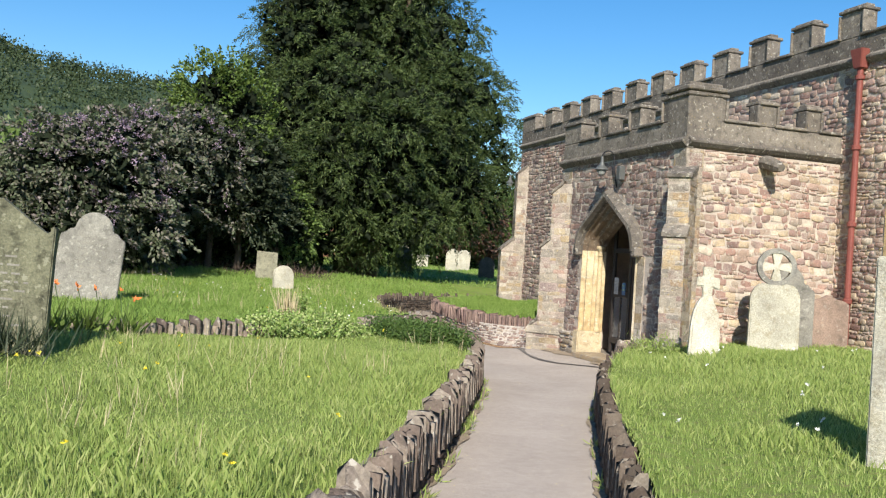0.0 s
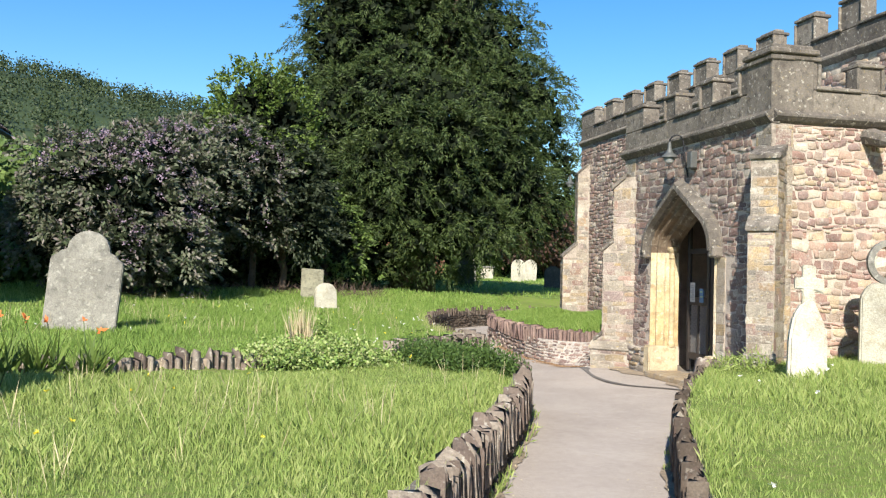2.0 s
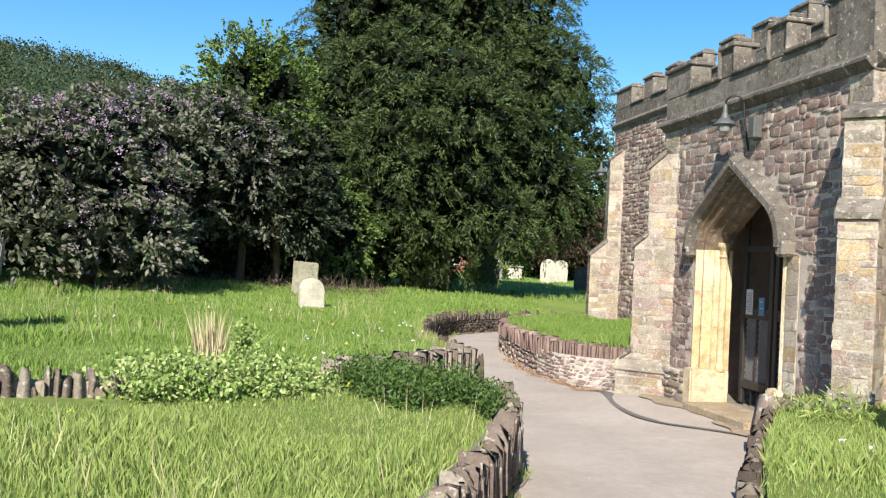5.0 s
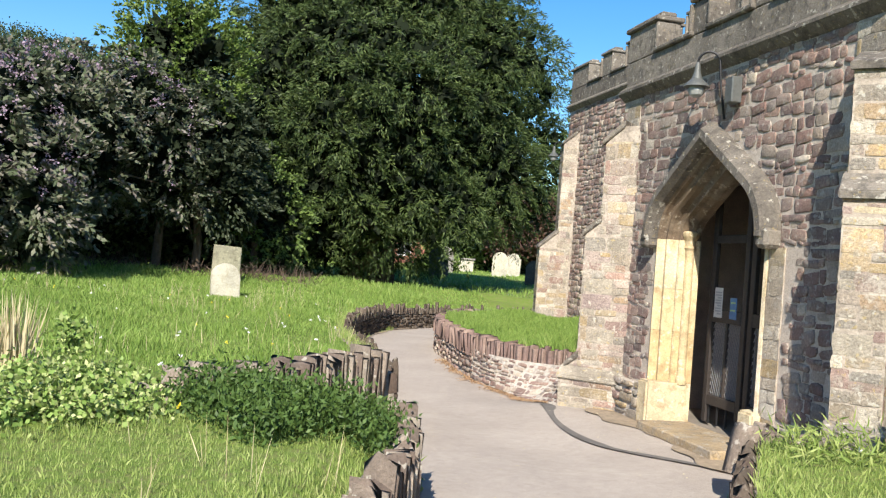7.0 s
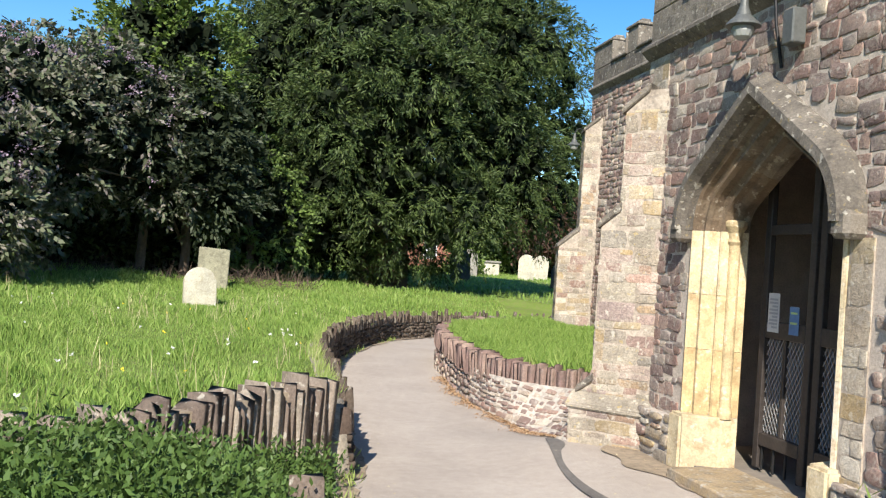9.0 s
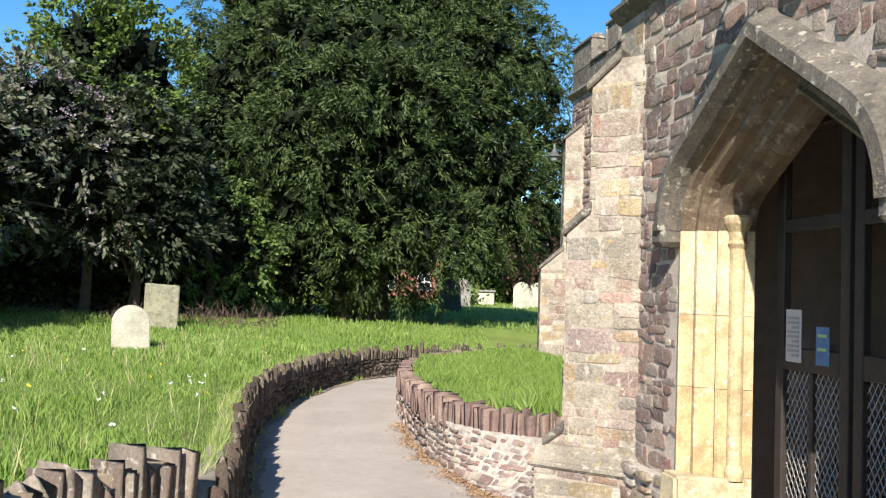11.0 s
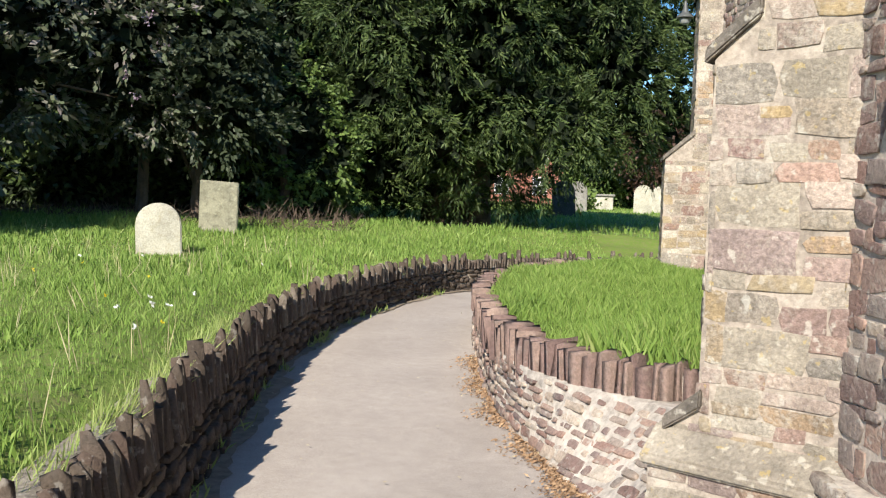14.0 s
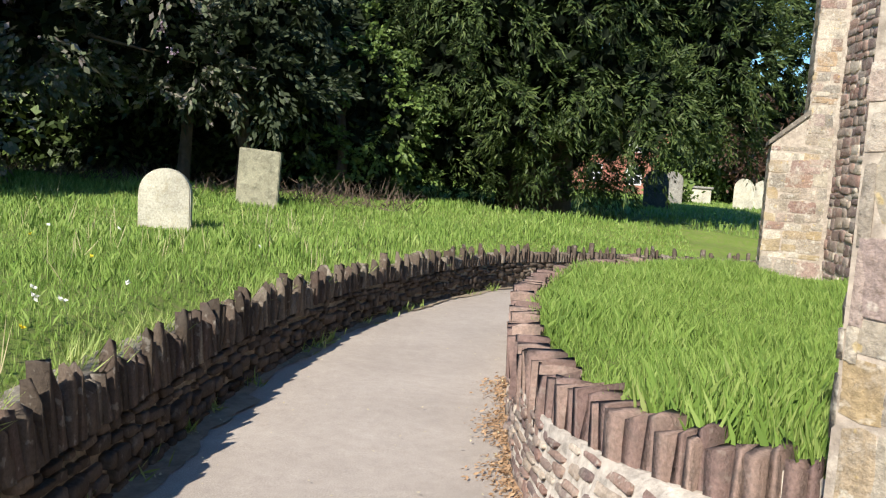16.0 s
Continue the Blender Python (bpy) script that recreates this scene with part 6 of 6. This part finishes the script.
part("gutter", tube_bm([(hx1 + 0.3, hy0, hzt - 0.12), (hx1 + 0.3, hy1 + 0.3, hzt - 0.12)], 0.06, 8), IRON, house)
part("drainpipe", tube_bm([(hx1 + 0.08, 24.0, hzt - 0.15), (hx1 + 0.08, 24.0, 0.5)], 0.045, 8), WHITEPAINT, house)
w_ = part("window", box_bm(hx1 - 0.05, hx1 + 0.05, 21.4, 22.6, 3.1, 4.4, 0.01), WHITEPAINT, house, "white framed cottage window")
for ya, yb in ((21.5, 21.95), (22.05, 22.5)):
    part("pane", box_bm(hx1 + 0.04, hx1 + 0.056, ya, yb, 3.22, 4.28), PANE, w_)
part("sill", box_bm(hx1, hx1 + 0.14, 21.3, 22.7, 3.02, 3.09, 0.01), WHITEPAINT, w_)
brick = thing("brick_house", pose(10.5, 78, 0.9, 0, 0, -12), "red brick house half hidden behind the yew", "house")
part("wall", box_bm(-5, 7, 0, 7, -0.2, 5.2), BRICK, brick)
part("roof", prism_bm([(-5.4, -0.5, 5.1), (-5.4, 7.5, 5.1), (-5.4, 3.5, 8.2)], (1, 0, 0), 12.8), ROOFTILE, brick)
for xx in (-3.4, -0.6, 2.2, 5.0):
    for zz in (0.9, 3.2):
        w_ = part("window", box_bm(xx - 0.55, xx + 0.55, -0.06, 0.02, zz, zz + 1.35, 0.01), WHITEPAINT, brick, "white sash window")
        for ax_ in (-0.46, 0.04):
            for az in (0.09, 0.72):
                part("pane", box_bm(xx + ax_, xx + ax_ + 0.42, -0.075, -0.055, zz + az, zz + az + 0.54), PANE, w_)


# ---- plants on the lawns ----
def clump(name, at, count, length, width, spread, mat, label, category, rad=0.2, seed=3, parent=None, kind=""):
    r = np.random.default_rng(seed)
    p = np.c_[r.normal(0, rad, count), r.normal(0, rad, count), np.zeros(count)] + np.array(at)
    v, f = leaf_cloud(p, np.tile([0, 0, 1.0], (count, 1)), 1, length, width, spread, 0.0, r, 0.01)
    return link(name, array_mesh(name, v, f), mat, parent, label, category, kind)


def lily(x, y, k):
    z = ground_at(x, y)
    g = thing("orange_lily", pose(x, y, z), "clump of strap leaves with orange lily flowers", "flower", group="lilies")
    r = np.random.default_rng(k)
    v, f = leaf_cloud(r.normal(0, 0.09, (70, 3)) * np.array([1, 1, 0]), np.tile([0, 0, 1.0], (70, 1)), 1, 0.4, 0.016, 0.6, 0.0, r, 0.01)
    link("leaves", array_mesh("leaves", v, f), LIMELEAF, g)
    for j in range(2):
        a = Vector((r.normal(0, 0.1), r.normal(0, 0.1), 0))
        b = a + Vector((r.normal(0, 0.12), r.normal(0, 0.1), r.uniform(0.4, 0.58)))
        part("stem", tube_bm([a, b], 0.005, 4), WEED, g)
        v, f = leaf_cloud(np.array([b]), np.array([[0, -0.2, 1.0]]), 6, 0.06, 0.014, 0.9, 0.0, r, 0.004)
        link("petals", array_mesh("petals", v, f), ORANGE, g)


lily(-5.6, 8.95, 1), lily(-5.15, 9.05, 2), lily(-5.9, 8.8, 3)
clump("lavender_edging", (-6.5, 6.85, ground_at(-6.5, 6.85)), 1100, 0.38, 0.007, 0.4, GREYLEAF, "grey-green lavender at the foot of the gabled stone", "plant", 0.34, 5, None, "stuff")
clump("dry_grass_clump", (-3.05, 11.2, ground_at(-3.05, 11.2)), 150, 0.5, 0.006, 0.14, STRAW, "clump of dry straw-coloured stalks", "plant", 0.06, 6)
rb = np.random.default_rng(7)
rp = rb.normal(0, 1, (120, 3)) * np.array([0.06, 0.06, 0.09]) + np.array([-2.75, 11.75, ground_at(-2.75, 11.75) + 0.25])
v, f = leaf_cloud(rp, np.tile([0, -0.3, 0.6], (120, 1)), 4, 0.045, 0.015, 0.9, 0.0, rb, 0.03)
link("rose_bush", array_mesh("rose_bush", v, f), VARIEG, None, "small leafy rose bush on the terrace edge", "plant", "stuff")
r_ = np.random.default_rng(9)
sel = TERRACE[(TERRACE[:, 0] > -3.5) & (TERRACE[:, 0] < -2.25)]
idx = r_.integers(0, len(sel), 2600)
pp = np.c_[sel[idx] + np.c_[r_.normal(0, 0.16, 2600), r_.normal(0.15, 0.22, 2600)], 0.5 + r_.uniform(0.0, 0.22, 2600) * (0.55 + 0.45 * np.sin(idx * 0.9))]
v, f = leaf_cloud(pp, np.tile([0, -0.5, 0.8], (2600, 1)), 9, 0.038, 0.014, 0.9, 0.1, r_, 0.05)
link("variegated_ivy", array_mesh("variegated_ivy", v, f), VARIEG, None, "mound of cream-variegated ivy over the terrace stones", "plant", "stuff")
pp = np.c_[r_.uniform(-2.3, -0.2, 8200), 13.2 - 4.4 * r_.uniform(0, 1, 8200) ** 1.2]
pp = pp[pp[:, 1] > 8.95 + 0.85 * (-0.3 - pp[:, 0]) + 0.35 * np.sin(pp[:, 0] * 5)]
pp = pp[(pp[:, 0] < left_edge(pp[:, 1]) - 0.12) & (pp[:, 1] < np.interp(pp[:, 0], TERRACE[:, 0], TERRACE[:, 1]))]
pz = lawn_height(pp[:, 0], pp[:, 1])
v, f = leaf_cloud(np.c_[pp, pz + r_.uniform(0.02, 0.19, len(pp))], np.tile([0.1, -0.3, 0.9], (len(pp), 1)), 11, 0.045, 0.009, 0.9, 0.05, r_, 0.06)
link("weeds", array_mesh("weeds", v, f), WEED, None, "dark green weeds spilling between the two walls", "plant", "stuff")
pp = np.c_[r_.uniform(1.75, 2.4, 150), r_.uniform(9.4, 10.1, 150), r_.uniform(0.45, 0.6, 150)]
v, f = leaf_cloud(pp, np.tile([-0.3, -0.2, 0.9], (150, 1)), 6, 0.10, 0.006, 0.9, 0.0, r_, 0.05)
link("wall_weeds", array_mesh("wall_weeds", v, f), GRASS, None, "weeds and dry grass at the buttress foot", "plant", "stuff")


# ---- grass ----
def blades(n_, x0, x1, y0, y1, inside, zf, height, width, r, lean=0.27):
    x, y = r.uniform(x0, x1, n_), r.uniform(y0, y1, n_)
    ok = inside(x, y)
    x, y = x[ok], y[ok]
    k = len(x)
    tall = 0.65 + 0.35 * wave(x * 1.9 + 3, y * 1.9) + 0.25 * wave(x * 0.6, y * 0.7 + 1)
    h = height * np.clip(tall, 0.35, 1.6) * r.uniform(0.5, 1.35, k)
    a = r.uniform(0, 2 * math.pi, k)
    la = r.uniform(0, 2 * math.pi, k)
    base = np.c_[x, y, zf(x, y) - 0.01]
    sd = np.c_[np.cos(a), np.sin(a), np.zeros(k)] * (width * r.uniform(0.6, 1.3, k))[:, None]
    ben = np.c_[np.cos(la), np.sin(la), np.zeros(k)] * (h * np.abs(r.normal(0, lean, k)))[:, None]
    up = np.c_[np.zeros((k, 2)), h]
    v = np.stack([base - sd, base + sd, base + sd * 0.8 + up * 0.5 + ben * 0.25, base + up * (1 - 0.25 * np.abs(r.normal(0, lean, k)))[:, None] + ben], 1).reshape(-1, 3)
    return v, k


def grass(name, label, *areas, seed=0, mat=None):
    """areas: (count, x0, x1, y0, y1, inside, height function, height, half width)."""
    r = np.random.default_rng(seed)
    vs, fs, off = [], [], 0
    for n_, x0, x1, y0, y1, ins, zf, h, w in areas:
        v, k = blades(n_, x0, x1, y0, y1, ins, zf, h, w, r)
        i = np.arange(k)[:, None] * 4 + off
        fs.append(i + np.array([[0, 1, 2, 3]]))
        vs.append(v)
        off += 4 * k
    return link(name, array_mesh(name, np.vstack(vs), np.vstack(fs)), mat or GRASS, None, label, "grass", "stuff")


def on_left(x, y):
    return left_gap(x, y) > 0.19


def on_lower(x, y):
    return on_left(x, y) & (y < np.interp(x, TERRACE[:, 0], TERRACE[:, 1]) - 0.02 - 0.30 * (x > -7))


def on_upper(x, y):
    return on_left(x, y) & (y > np.interp(x, TERRACE[:, 0], TERRACE[:, 1]) + 0.12)


def on_right(x, y):
    return x > right_edge(np.clip(y, -6, 10.2)) + 0.10


def on_bed(x, y):
    return (x > right_edge(y) + 0.12) & (y > 15.35)


grass("grass_lower", "uneven bright green grass on the lower lawn", (200000, -7.5, -0.5, 1.5, 11, on_lower, lawn_height, 0.105, 0.0022), (45000, -16, -7, 1.5, 11, on_lower, lawn_height, 0.13, 0.007), seed=11)
grass("grass_upper", "long bright green grass on the upper lawn", (180000, -7, 3, 9, 20, on_upper, lawn_height, 0.125, 0.0027), (95000, -9, 5, 20, 28.2, on_upper, lawn_height, 0.13, 0.008), (30000, -18, -7, 8, 28, on_upper, lawn_height, 0.14, 0.012), seed=12, mat=LUSH)
grass("grass_south", "long grass beside the porch graves", (190000, -4.5, 5.4, 0.5, 10.2, on_right, right_height, 0.115, 0.0022), seed=13)
grass("grass_bed", "lush green grass in the raised bed", (125000, 1.7, 5.45, 15.3, 24.2, on_bed, bed_height, 0.17, 0.0019), seed=14, mat=LUSH)
grass("grass_far", "sunlit grass beyond the yew", (45000, -12, 30, 28.2, 70, lambda x, y: y > 28.2, lambda x, y: 0.62 + 0.012 * (y - 28) + 0 * x, 0.16, 0.02), seed=15, mat=LUSH)
# long and dry blades hanging over the wall tops
er = np.random.default_rng(61)
rim = np.vstack([LEFT_C[(LEFT_C[:, 1] > 13.6) & (LEFT_C[:, 1] < 24)] - np.array([0.13, 0]), LEFT_C[(LEFT_C[:, 1] > 3) & (LEFT_C[:, 1] < 10.5)] - np.array([0.15, 0])])
ei = er.integers(0, len(rim), 2600)
pp = np.c_[rim[ei] + er.normal(0, 0.03, (2600, 2)), np.zeros(2600)]
pp[:, 2] = lawn_height(pp[:, 0], pp[:, 1]) - 0.01
pp = pp[(np.sin(pp[:, 1] * 3.1) + np.sin(pp[:, 1] * 7.7 + 1)) > er.uniform(-1.6, 1.2, 2600)]
v, f = leaf_cloud(pp, np.tile([0.25, 0, 1.0], (len(pp), 1)), 3, 0.16, 0.0028, 0.4, 0.0, er, 0.02)
link("rim_grass", array_mesh("rim_grass", v, f), GRASS, None, "long drying grass hanging over the wall tops", "grass", "stuff")
# pale flowering stems standing above the lawns
for nm, cnt, ar, ins, seed_ in (("seed_stems", 420, (-7, 1.5, 12, 24), on_upper, 71), ("seed_stems", 300, (-7, -1, 2.5, 10.5), on_lower, 72)):
    q_ = np.random.default_rng(seed_)
    x_, y_ = q_.uniform(ar[0], ar[1], cnt), q_.uniform(ar[2], ar[3], cnt)
    kp = ins(x_, y_) & (wave(x_ * 0.9 + 2, y_ * 0.8) > -0.15)
    base_ = np.c_[x_[kp], y_[kp], lawn_height(x_[kp], y_[kp])]
    v, f = leaf_cloud(base_, np.tile([0, 0, 1.0], (len(base_), 1)), 3, 0.27, 0.0022, 0.22, 0.0, q_, 0.02)
    link(nm, array_mesh(nm, v, f), STRAW, None, "thin pale grass stems gone to seed", "grass", "stuff")
# weeds and tufts along the foot of the walls
edge = np.vstack([LEFT_C[(LEFT_C[:, 1] > 3) & (LEFT_C[:, 1] < 24)] + np.array([0.05, 0]), RIGHT_C[RIGHT_C[:, 1] > 3] - np.array([0.05, 0])])
ei = r_.integers(0, len(edge), 90)
pp = np.repeat(np.c_[edge[ei], path_z(edge[ei][:, 0], edge[ei][:, 1]) + 0.005], 14, 0) + r_.normal(0, 0.035, (90 * 14, 3)) * np.array([1, 1, 0])
v, f = leaf_cloud(pp, np.tile([0, 0, 1.0], (len(pp), 1)), 1, 0.10, 0.006, 0.6, 0.0, r_, 0.005)
link("path_tufts", array_mesh("path_tufts", v, f), GRASS, None, "small grass tufts at the foot of the path walls", "grass", "stuff")


def flowers(name, count, area, zf, inside, mat, size, label, seed):
    r = np.random.default_rng(seed)
    x, y = r.uniform(area[0], area[1], count), r.uniform(area[2], area[3], count)
    ok = inside(x, y)
    x, y = x[ok], y[ok]
    v, f = leaf_cloud(np.c_[x, y, zf(x, y) + r.uniform(0.1, 0.17, len(x))], np.tile([0, -0.4, 0.9], (len(x), 1)), 7, size, size * 0.3, 1.0, 0.0, r, 0.002)
    link(name, array_mesh(name, v, f), mat, None, label, "flowers", "stuff")


flowers("daisies", 60, (-2, 4, 3, 9.5), right_height, on_right, WHITEPETAL, 0.025, "white daisies in the grass by the porch", 61)
flowers("daisies", 45, (-7, 1, 10.5, 22), lawn_height, on_upper, WHITEPETAL, 0.025, "white daisies and clover on the upper lawn", 62)
flowers("buttercups", 26, (-7, -0.5, 2, 10.5), lawn_height, on_lower, YELLOWPETAL, 0.022, "yellow buttercups on the lower lawn", 63)
flowers("buttercups", 20, (-5, 1, 13, 20), lawn_height, on_upper, YELLOWPETAL, 0.022, "yellow buttercups on the upper lawn", 64)
